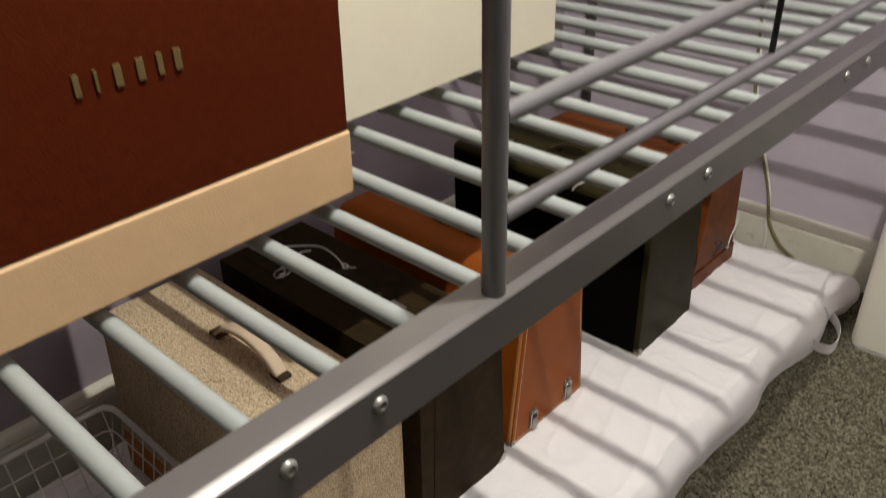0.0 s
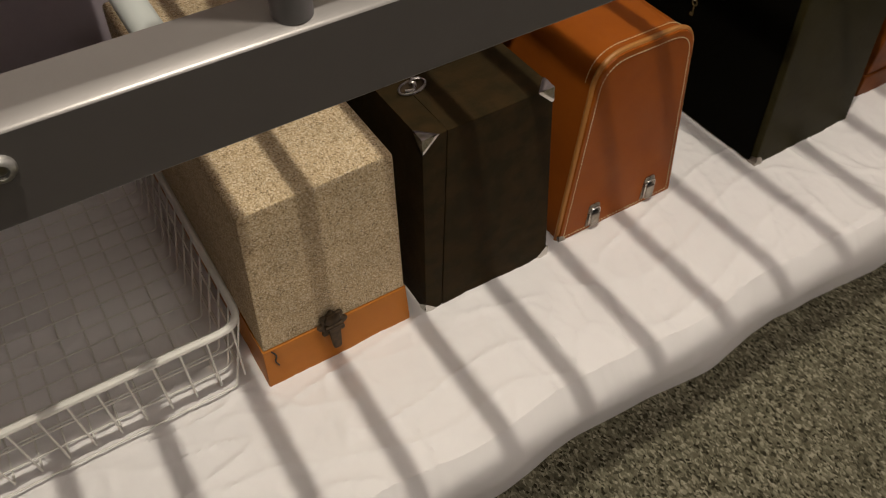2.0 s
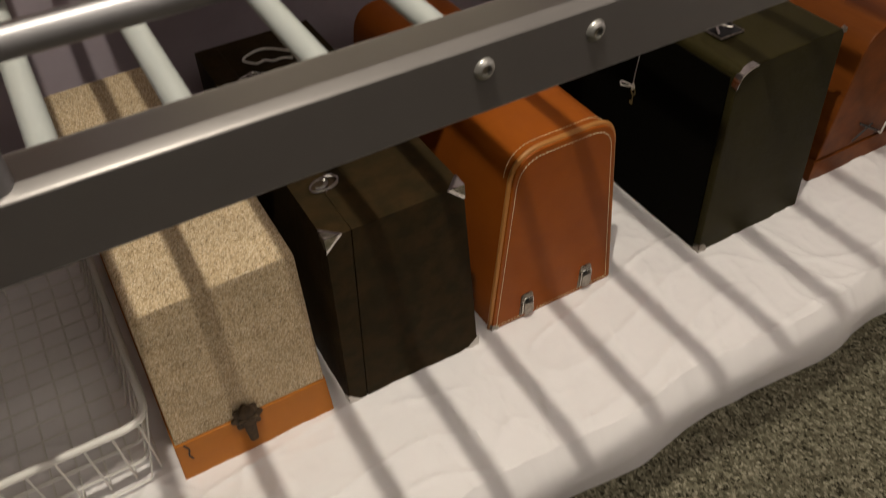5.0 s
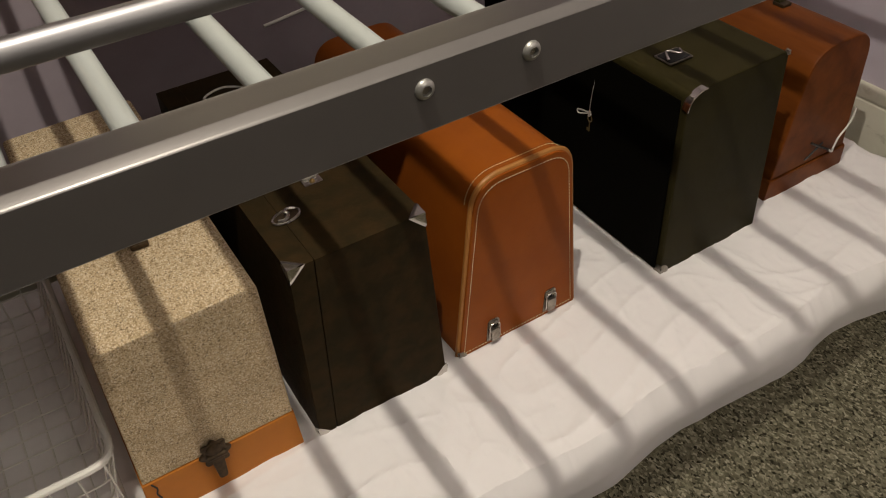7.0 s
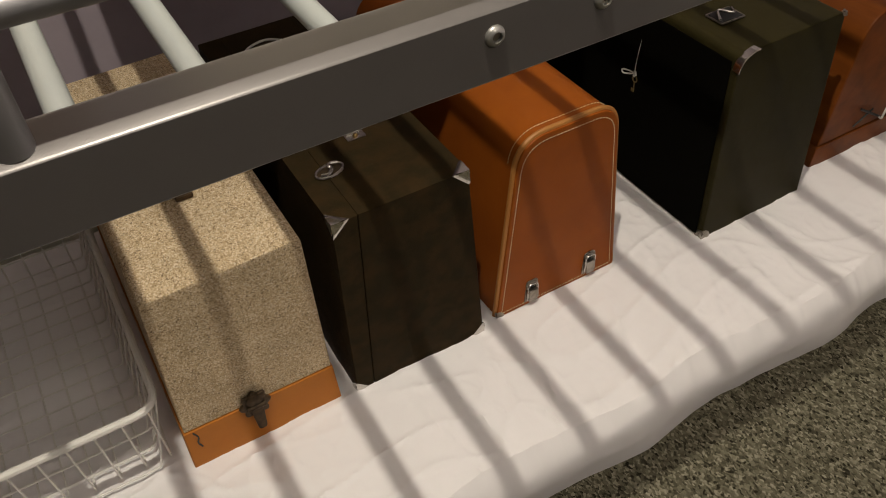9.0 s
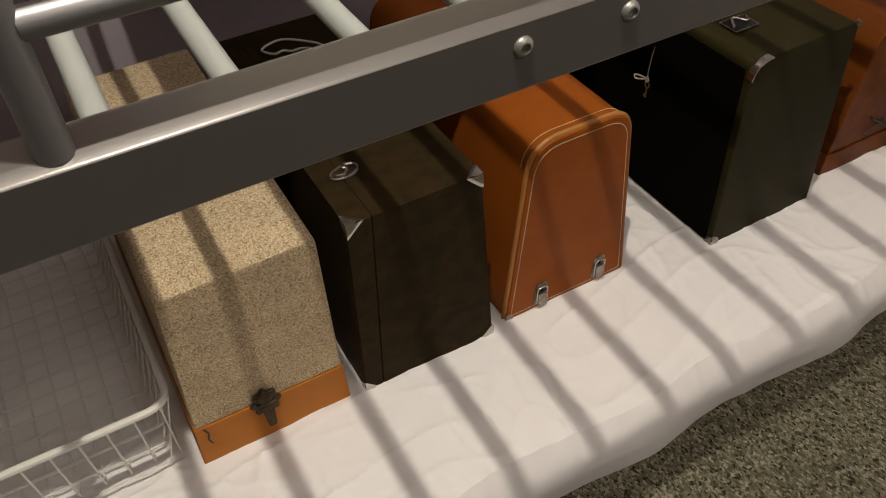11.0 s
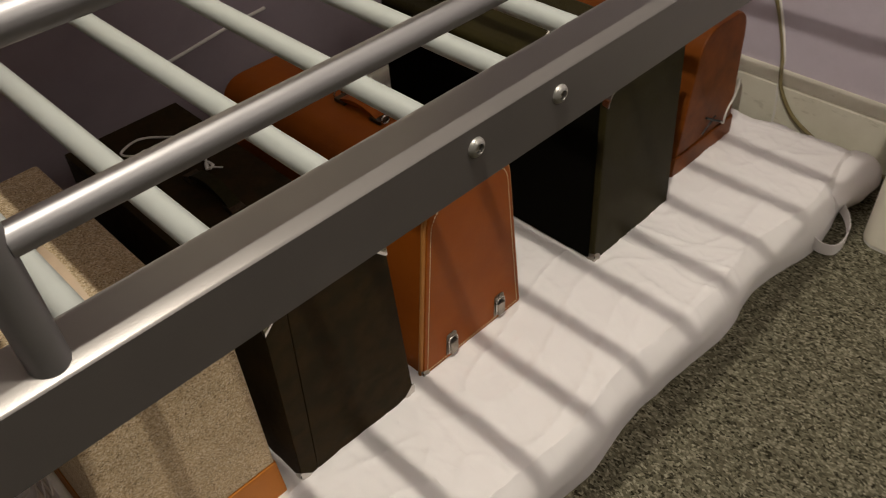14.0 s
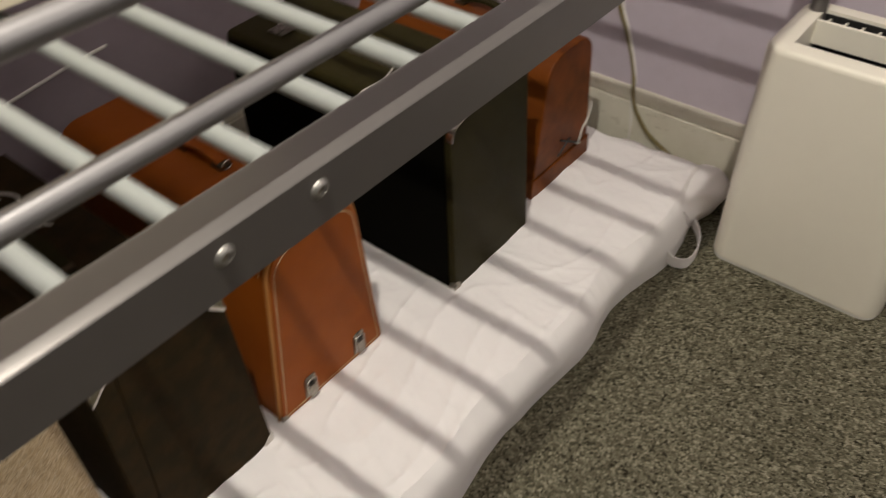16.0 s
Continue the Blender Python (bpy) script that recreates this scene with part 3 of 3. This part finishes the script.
def key(at, parent, hang=0.028):
    """A small flat key that hangs on its string."""
    x, y, z = at
    bow = sweep([(x, y + 0.0042 * math.cos(a), z - 0.006 + 0.0050 * math.sin(a)) for a in [2 * math.pi * k / 14 for k in range(14)]], 0.0013, 6, closed=True)
    bow = add(bow, rod((x, y, z - 0.010), (x, y, z - hang), 0.0011, 6))
    bow = add(bow, box(x - 0.0007, x + 0.0007, y, y + 0.005, z - hang, z - hang + 0.005))
    return part("key", bow, GILT, parent, "small brass key")


# ---- cases under the bed ----
CASES = "sewing machine cases under the bed"
beige = thing("sewing_machine_case", (-0.13, 0.54, 0.08), "beige tweed covered case with tan leatherette base and pale leather handle", "case", CASES)
part("cover", prism(rounded([(-0.221, 0.1430), (-0.037, 0.1430), (-0.041, 0.3625), (-0.211, 0.3595)], [0, 0, 0.006, 0.006], 3), 0.314, 0.76, 0.003, lean=-0.008), TWEED, beige, "beige flecked tweed cover")
band = part("base_band", prism([(-0.226, 0.076), (-0.033, 0.076), (-0.0360, 0.1425), (-0.2225, 0.1425)], 0.3125, 0.7615, 0.002), TAN, beige, "tan leatherette base band, split at the corner")
part("split", ribbon([(-0.2125, 0.3113, 0.1415), (-0.2085, 0.3113, 0.131), (-0.2110, 0.3113, 0.122), (-0.2080, 0.3113, 0.112)], 0.0016, 0.0012, (1, 0, 0)), DARK, band, "dark split in the covering")
lobes = [(-0.137 + (0.0172 + 0.0024 * math.cos(8 * a)) * math.cos(a), 0.1475 + (0.0205 + 0.0024 * math.cos(8 * a)) * math.sin(a)) for a in [2 * math.pi * k / 64 for k in range(64)]]
catch = part("catch_plate", prism(lobes, 0.3050, 0.3100, 0.0022), BRASS, beige, "aged brass catch with a rosette plate")
part("boss", dome((-0.137, 0.3052, 0.156), (0, -1, 0), ((0.0105, 0.0), (0.0100, 0.0018), (0.0070, 0.0036), (0.0030, 0.0044)), 18), BRASS, catch)
part("hasp", prism(rounded([(-0.142, 0.107), (-0.132, 0.107), (-0.129, 0.150), (-0.145, 0.150)], [0.004, 0.004, 0.003, 0.003]), 0.3005, 0.3055, 0.0010), BRASS, catch)
part("knuckle", rod((-0.148, 0.3025, 0.148), (-0.126, 0.3025, 0.148), 0.0036, 10), BRASS, catch)
for dx in (-0.0145, 0.0145):
    part("screw", disc((-0.137 + dx * 0.8, 0.3052, 0.160), (0, -1, 0), 0.0022, 0.001, 10), BRASS, catch)
grip("handle", (-0.123, 0.443, 0.3625), (-0.123, 0.582, 0.3625), 0.034, beige, LEATHER_STRAP, "pale worn leather strap handle", 0.019, 0.005)

brown = thing("sewing_machine_case", (0.08, 0.53, 0.08), "dark brown leatherette case with chrome corner caps and clasps", "case", CASES)
part("lid", prism([(-0.013, 0.076), (0.0105, 0.076), (0.0245, 0.361), (-0.006, 0.361)], 0.308, 0.755, 0.002), BROWN_BLACK, brown, "narrow hinged lid")
part("body", prism([(0.0111, 0.076), (0.176, 0.076), (0.161, 0.361), (0.0251, 0.361)], 0.308, 0.755, 0.002), BROWN_BLACK, brown)
for cx, cz, dx, dz in ((-0.006, 0.361, 1, -1), (0.161, 0.361, -1, -1), (-0.013, 0.076, 1, 1), (0.176, 0.076, -1, 1)):
    part("corner_cap", corner_cap((cx, 0.308, cz), dx, 1, dz, 0.021, 0.0008, True), CHROME, brown, "worn chrome corner cap")
oval_clasp("clasp", (0.030, 0.391, 0.361), brown, 0.25)
oval_clasp("clasp", (0.035, 0.643, 0.361), brown, 0.25)
lid_lock = part("lock_plate", box(0.071, 0.095, 0.429, 0.453, 0.361, 0.3628, 0.0008), CHROME, brown, "chrome lock plate")
part("hasp", box(0.074, 0.092, 0.441, 0.454, 0.3626, 0.3668, 0.001), CHROME, lid_lock)
part("push_button", dome((0.083, 0.4345, 0.3626), (0, 0, 1), ((0.0034, 0.0), (0.0033, 0.0012), (0.0024, 0.0024), (0.0010, 0.0030)), 14), GOLD, lid_lock, "small brass button")
grip("handle", (0.082, 0.486, 0.361), (0.082, 0.575, 0.361), 0.018, brown, BLACK, "black leatherette carrying handle", 0.016, 0.006)
cord = part("string", sweep(smooth_path([(0.104, 0.577, 0.366), (0.113, 0.603, 0.3685), (0.117, 0.646, 0.370), (0.098, 0.675, 0.370), (0.072, 0.696, 0.3695), (0.042, 0.685, 0.369), (0.053, 0.666, 0.3685), (0.066, 0.668, 0.3685), (0.076, 0.661, 0.368), (0.089, 0.661, 0.368), (0.101, 0.654, 0.368)], 6), 0.0016, 7), STRING, brown, "loop of white string")
part("knot", add(sweep(smooth_path([(0.100, 0.573, 0.366), (0.106, 0.583, 0.369), (0.110, 0.575, 0.367), (0.102, 0.569, 0.368)], 4), 0.0020, 6), rod((0.104, 0.577, 0.366), (0.117, 0.564, 0.3645), 0.0013, 6)), STRING, cord)

ORANGE_FACE = [(0.203, 0.078), (0.402, 0.078), (0.379, 0.360), (0.236, 0.360)]
ORANGE_RADII = [0.002, 0.002, 0.034, 0.040]
orange = thing("sewing_machine_case", (0.29, 0.53, 0.08), "orange tan leather case with stitched piping and two nickel latches", "case", CASES)
shell = rounded(ORANGE_FACE, ORANGE_RADII, 9)
part("body", prism(shell, 0.322, 0.755, 0.003), ORANGE, orange)
inner = [(0.301 + (x - 0.301) * 0.925, 0.215 + (z - 0.215) * 0.945) for x, z in shell]
edge = [(0.301 + (x - 0.301) * 1.004, 0.218 + (z - 0.218) * 1.004) for x, z in shell]
face = part("front_panel", prism(shell, 0.3165, 0.3235, 0.0025), ORANGE, orange, "orange leather end panel")
part("piping", sweep([(x, 0.3225, z) for x, z in edge], 0.0036, 8, closed=True), PIPING, orange, "tan leather piping")
loop_in = [(x, 0.3160, z) for x, z in inner] + [(inner[0][0], 0.3160, inner[0][1])]
part("stitching", stitches(loop_in), THREAD, face, "cream thread stitching")
loop_out = [(0.301 + (x - 0.301) * 1.003, 0.336, 0.218 + (z - 0.218) * 1.003) for x, z in shell]
part("stitching", stitches(loop_out), THREAD, orange, "cream thread stitching")
for x, z in ((0.259, 0.086), (0.356, 0.088)):
    toggle_latch("latch", (x, 0.3165, z), orange)
part("corner_cap", corner_cap((0.203, 0.3165, 0.078), 1, 1, 1, 0.012, 0.0008), NICKEL, orange, "small metal foot at the corner")
grip("handle", (0.322, 0.498, 0.3598), (0.322, 0.572, 0.3598), 0.012, orange, ORANGE, "orange leather carrying handle", 0.015, 0.006)
for y in (0.485, 0.585):
    part("handle_ring", sweep([(0.322 + 0.007 * math.cos(a), y, 0.3665 + 0.006 * math.sin(a)) for a in [2 * math.pi * k / 14 for k in range(14)]], 0.0013, 6, closed=True), CHROME, orange, "nickel handle ring")

big = thing("sewing_machine_case", (0.64, 0.53, 0.08), "large black leatherette case with chrome corners and hanging key", "case", CASES)
part("body", prism(rounded([(0.544, 0.076), (0.744, 0.070), (0.724, 0.389), (0.540, 0.386)], [0.002, 0.002, 0.012, 0.012]), 0.287, 0.74, 0.003), BLACK, big)
# This sheet is added; it puts the left side's darkness into colour.
part("dark_side_sheet", prism([(0.296, 0.084), (0.734, 0.084), (0.734, 0.374), (0.296, 0.374)], 0.0, 0.002, 0.0006), SIDE_DARK, big, "thin near-black sheet added to keep the case's left side dark").data.transform(Matrix.Translation((0.5425, 0, 0)) @ Matrix.Rotation(radians(-0.8), 4, "Y") @ Matrix.Rotation(radians(90), 4, "Z"))
part("lid_seam", sweep([(0.552, 0.4205, 0.3868), (0.716, 0.4205, 0.3892)], 0.0009, 6), DARK, big, "dark seam across the lid")
part("corner_cap", ribbon([(0.5385, 0.2885, 0.362), (0.5385, 0.2868, 0.372), (0.5435, 0.2860, 0.3820), (0.5560, 0.2860, 0.3880), (0.5660, 0.2868, 0.3885)], 0.011, 0.0014, (0, 1, 0)), CHROME, big, "bent chrome corner strip")
part("corner_cap", corner_cap((0.7235, 0.287, 0.388), -1, 1, -1, 0.006), NICKEL, big, "small chrome corner cap")
part("corner_cap", corner_cap((0.544, 0.287, 0.076), 1, 1, 1, 0.016), NICKEL, big, "worn chrome corner cap")
part("corner_cap", corner_cap((0.744, 0.287, 0.070), -1, 1, 1, 0.010), NICKEL, big, "worn chrome corner cap")
lock = part("lock_plate", prism(rounded([(-0.021, -0.016), (0.021, -0.016), (0.021, 0.016), (-0.021, 0.016)], [0.003] * 4, 3), 0.0, 0.0018, 0.0004), NICKEL, big, "nickel lock plate with a lever")
lock.data.transform(Matrix.Translation((0.589, 0.366, 0.3888)) @ Matrix.Rotation(radians(90), 4, "X"))
part("lever", sweep(smooth_path([(0.572, 0.358, 0.3925), (0.583, 0.374, 0.3955), (0.593, 0.358, 0.3965), (0.606, 0.373, 0.393)], 5), 0.0020, 8), CHROME, lock)
part("lever_bed", box(0.571, 0.607, 0.3530, 0.3790, 0.3889, 0.3913, 0.0004), DARK, lock)
lock_back = part("lock_plate", box(0.577, 0.619, 0.648, 0.680, 0.3885, 0.3905, 0.0008), NICKEL, big, "nickel lock plate with a lever")
part("lever", sweep(smooth_path([(0.581, 0.656, 0.3935), (0.592, 0.671, 0.3955), (0.602, 0.656, 0.3965), (0.615, 0.670, 0.3935)], 5), 0.0020, 8), CHROME, lock_back)
grip("handle", (0.636, 0.455, 0.3880), (0.636, 0.560, 0.3880), 0.020, big, BLACK, "black leatherette carrying handle", 0.018, 0.007)
rope = part("string", sweep(smooth_path([(0.636, 0.462, 0.402), (0.622, 0.452, 0.405), (0.600, 0.436, 0.402), (0.570, 0.426, 0.398), (0.545, 0.431, 0.394), (0.5375, 0.448, 0.378), (0.5373, 0.456, 0.335), (0.5375, 0.462, 0.292), (0.5375, 0.463, 0.272)], 6), 0.0015, 7), STRING, big, "white string tied to the handle")
part("bow", add(sweep(smooth_path([(0.5375, 0.463, 0.273), (0.5368, 0.477, 0.271), (0.5365, 0.489, 0.267), (0.5368, 0.486, 0.262), (0.5375, 0.463, 0.272)], 5), 0.0014, 6), sweep([(0.537, 0.4625, 0.277), (0.5365, 0.4605, 0.272), (0.537, 0.4635, 0.268)], 0.0026, 8)), STRING, rope)
key((0.5368, 0.461, 0.270), rope)

far = thing("sewing_machine_case", (0.9, 0.54, 0.085), "varnished bentwood domed case with a wooden base", "case", CASES)
part("cover", prism(rounded([(0.808, 0.115), (0.986, 0.115), (0.972, 0.334), (0.838, 0.336)], [0, 0, 0.045, 0.050], 9), 0.318, 0.74, 0.004), WOOD, far)
part("base", prism([(0.800, 0.076), (0.991, 0.076), (0.990, 0.1145), (0.803, 0.1145)], 0.3155, 0.745, 0.003), WOOD, far, "varnished wooden base tray")
part("moulding", sweep(bent([(0.805, 0.60, 0.1150), (0.805, 0.3165, 0.1150), (0.988, 0.3165, 0.1150), (0.988, 0.60, 0.1150)], 0.004), 0.0016, 6), WOOD, far)
bolt_lock = part("latch", add(rod((0.885, 0.3145, 0.160), (0.950, 0.3135, 0.120), 0.0020, 8), rod((0.880, 0.3150, 0.128), (0.916, 0.3140, 0.150), 0.0014, 8)), DARK, far, "black iron latch")
part("string", sweep(smooth_path([(0.936, 0.3120, 0.128), (0.942, 0.3095, 0.124), (0.947, 0.3115, 0.130), (0.955, 0.3125, 0.146), (0.972, 0.3135, 0.160), (0.982, 0.3145, 0.178), (0.984, 0.3160, 0.192)], 5), 0.0017, 7), STRING, bolt_lock, "white string tied to the latch")
part("side_block", box(0.978, 1.000, 0.40, 0.47, 0.145, 0.185, 0.003), WOOD, far, "wooden side block")

grip("handle", (0.922, 0.455, 0.3345), (0.922, 0.560, 0.3345), 0.018, far, BLACK, "black leather carrying handle", 0.016, 0.006)

# ---- cases on the bed ----
ON_BED = "cases standing on the bed slats"
maroon = thing("storage_case", (-0.36, 0.3, 0.735), "maroon leatherette case with buff base standing on the slats", "case", ON_BED)
top = part("cover", prism(rounded([(-0.66, 0.7885), (-0.181, 0.7885), (-0.174, 1.13), (-0.65, 1.13)], [0, 0, 0.01, 0.01]), 0.195, 0.748, 0.003), MAROON, maroon)
part("base", prism([(-0.662, 0.7342), (-0.182, 0.7342), (-0.181, 0.7878), (-0.662, 0.7878)], 0.193, 0.75, 0.002), BUFF, maroon, "buff leatherette base")
for x0, x1 in ((-0.387, -0.383), (-0.3735, -0.3715), (-0.361, -0.356), (-0.346, -0.341), (-0.332, -0.328), (-0.320, -0.315)):
    part("gilt_mark", box(x0, x1, 0.1936, 0.1952, 0.8745, 0.8880, 0.0003), GILT, top, "dull gilt mark")
cream = thing("storage_case", (0.05, 0.4, 0.735), "cream painted case, lightly stained, standing on the slats", "case", ON_BED)
part("body", prism(rounded([(-0.108, 0.7342), (0.264, 0.7342), (0.261, 1.10), (-0.106, 1.10)], [0, 0, 0.01, 0.01]), 0.311, 0.66, 0.003), CREAM, cream)
part("handle", sweep(smooth_path([(0.266, 0.37, 0.768), (0.281, 0.375, 0.775), (0.285, 0.40, 0.777), (0.281, 0.425, 0.775), (0.266, 0.43, 0.768)], 5), 0.0028, 8), CHROME, cream, "chrome wire handle")
for y in (0.37, 0.43):
    part("handle_plate", box(0.2635, 0.2665, y - 0.008, y + 0.008, 0.755, 0.781, 0.001), CHROME, cream)

# ---- basket ----
basket = thing("wire_basket", (-0.43, 0.52, 0.08), "empty white coated wire basket standing on the mattress", "basket")
BX0, BX1, BY0, BY1, BZ = -0.70, -0.233, 0.316, 0.762, 0.204
part("rim", sweep(bent([(-0.45, BY0, BZ), (BX1, BY0, BZ), (BX1, BY1, BZ), (BX0, BY1, BZ), (BX0, BY0, BZ), (-0.45, BY0, BZ)], 0.028), 0.0046, 10), WIRE, basket, "thick white coated rim")
FLOOR_Z = 0.0865
IN = 0.022
for k in range(16):
    x = BX0 + 0.012 + k * (BX1 - BX0 - 0.024) / 15
    part("long_wire", sweep(bent([(x, BY0, BZ - 0.002), (x * 1.0, BY0 + IN, FLOOR_Z), (x, BY1 - IN, FLOOR_Z), (x, BY1, BZ - 0.002)], 0.006, 3), 0.0013, 6), WIRE, basket)
for k in range(15):
    y = BY0 + 0.012 + k * (BY1 - BY0 - 0.024) / 14
    part("cross_wire", sweep(bent([(BX0, y, BZ - 0.002), (BX0 + 0.012, y, FLOOR_Z + 0.0022), (BX1 - 0.026, y, FLOOR_Z + 0.0022), (BX1, y, BZ - 0.002)], 0.006, 3), 0.0013, 6), WIRE, basket)
for z in (0.165, 0.125):
    f = (BZ - z) / (BZ - FLOOR_Z)
    part("hoop", sweep(bent([(-0.45, BY0 + IN * f, z), (BX1 - 0.026 * f, BY0 + IN * f, z), (BX1 - 0.026 * f, BY1 - IN * f, z), (BX0 + 0.012 * f, BY1 - IN * f, z), (BX0 + 0.012 * f, BY0 + IN * f, z), (-0.45, BY0 + IN * f, z)], 0.02), 0.0013, 6), WIRE, basket)

# ---- purifier ----
purifier = thing("air_purifier", (1.03, -0.12, 0.0), "cream plastic air purifier with a slotted top standing on the carpet", "purifier")


def column(x0, x1, y0, y1, z0, z1, r, top_round=0.012, shrink=0.0):
    """An upright housing with round corners and a softened top."""
    bm = bmesh.new()
    rings = []
    for z, s in ((z0, 0.0), (z1 - top_round, shrink), (z1 - top_round * 0.4, shrink + top_round * 0.15), (z1 - top_round * 0.1, shrink + top_round * 0.45), (z1, shrink + top_round)):
        ring = []
        for cx, cy, a0 in ((x1 - r, y1 - r, 0), (x0 + r, y1 - r, 90), (x0 + r, y0 + r, 180), (x1 - r, y0 + r, 270)):
            for k in range(9):
                a = radians(a0 + k * 90 / 8)
                rr = r
                px, py = cx + rr * math.cos(a), cy + rr * math.sin(a)
                mx, my = (x0 + x1) / 2, (y0 + y1) / 2
                ring.append(bm.verts.new((mx + (px - mx) * (1 - 2 * s / (x1 - x0)), my + (py - my) * (1 - 2 * s / (y1 - y0)), z)))
        rings.append(ring)
    m = len(rings[0])
    for a, b in zip(rings, rings[1:]):
        for k in range(m):
            bm.faces.new((a[k], a[(k + 1) % m], b[(k + 1) % m], b[k]))
    bm.faces.new(rings[0][::-1])
    bm.faces.new(rings[-1])
    return bm, rings[-1]


PX0, PX1, PY0, PY1, PZ = 0.945, 1.135, -0.252, 0.034, 0.410
foot, _ = column(PX0 + 0.002, PX1 - 0.002, PY0 + 0.002, PY1 - 0.002, 0.0, 0.006, 0.028, 0.001)
part("foot", foot, WIRE, purifier, "white base lip")
shell_bm, top_ring = column(PX0, PX1, PY0, PY1, 0.0075, PZ, 0.030, 0.010)
# the top is a frame round a sunken well
top_face = [f for f in shell_bm.faces if all(v in top_ring for v in f.verts)]
bmesh.ops.delete(shell_bm, geom=top_face, context="FACES_ONLY")
well = []
WX0, WX1, WY0, WY1 = PX0 + 0.032, PX1 - 0.030, PY0 + 0.032, PY1 - 0.034
for v in top_ring:
    well.append(shell_bm.verts.new((min(max(v.co.x, WX0), WX1), min(max(v.co.y, WY0), WY1), PZ + 0.0005)))
deep = [shell_bm.verts.new((v.co.x, v.co.y, PZ - 0.06)) for v in well]
for k in range(len(top_ring)):
    q = (k + 1) % len(top_ring)
    for a, b in ((top_ring, well), (well, deep)):
        if (a[k].co - a[q].co).length > 1e-6 and (b[k].co - b[q].co).length > 1e-6:
            shell_bm.faces.new((a[k], a[q], b[q], b[k]))
        elif (a[k].co - a[q].co).length > 1e-6:
            shell_bm.faces.new((a[k], a[q], b[k]))
bmesh.ops.remove_doubles(shell_bm, verts=shell_bm.verts, dist=0.00001)
part("housing", shell_bm, PLASTIC, purifier)
part("well_floor", box(WX0 - 0.004, WX1 + 0.004, WY0 - 0.004, WY1 + 0.004, PZ - 0.064, PZ - 0.0605), DARK, purifier, "black grille in the top well")
part("louvre", box(WX0 + 0.090, WX0 + 0.097, WY0, WY1, PZ - 0.040, PZ - 0.0015, 0.0015), PLASTIC, purifier, "upright cream louvre blade")
for x in (WX0 + 0.0005, WX1 - 0.003):
    part("well_lining", box(x, x + 0.0025, WY0 + 0.001, WY1 - 0.001, PZ - 0.060, PZ - 0.005), DARK, purifier, "black lining of the top well")
for k in range(9):
    y = WY0 + (k + 0.5) * (WY1 - WY0) / 9
    part("grille_bar", box(WX0 + 0.098, WX1 - 0.004, y - 0.0015, y + 0.0015, PZ - 0.03, PZ - 0.010), PLASTIC, purifier)

# ---- cables ----
flex = thing("power_cable", (WALL_X - 0.02, 0.3, 0.0), "olive brown power cable hanging down the end wall", "cable")
part("flex", sweep(smooth_path([(1.161, 0.420, 0.70), (1.161, 0.400, 0.42), (1.161, 0.374, 0.30), (1.161, 0.352, 0.249), (1.161, 0.332, 0.196), (1.159, 0.320, 0.155), (1.143, 0.308, 0.122), (1.142, 0.299, 0.099), (1.142, 0.283, 0.074), (1.140, 0.262, 0.054), (1.139, 0.230, 0.036), (1.137, 0.195, 0.022), (1.133, 0.150, 0.010), (1.136, 0.105, 0.005), (1.146, 0.06, 0.005)], 7), 0.0040, 8), CORD, flex)
part("flex", sweep(smooth_path([(1.1612, 0.414, 0.70), (1.1612, 0.394, 0.42), (1.1612, 0.366, 0.30), (1.1612, 0.346, 0.249), (1.1612, 0.328, 0.196), (1.1595, 0.316, 0.150), (1.1435, 0.311, 0.125), (1.1440, 0.309, 0.097), (1.1440, 0.305, 0.066), (1.1440, 0.303, 0.004)], 7), 0.0024, 8), WIRE, flex, "thin pale cable taped to the wall")
tidy = thing("wall_cable", (0.35, WALL_Y - 0.005, 0.345), "thin white cable clipped along the wall", "cable")
part("flex", sweep(smooth_path([(0.22, 0.917, 0.330), (0.27, 0.917, 0.336), (0.36, 0.917, 0.347), (0.43, 0.917, 0.352)], 8), 0.0028, 8), WIRE, tidy)
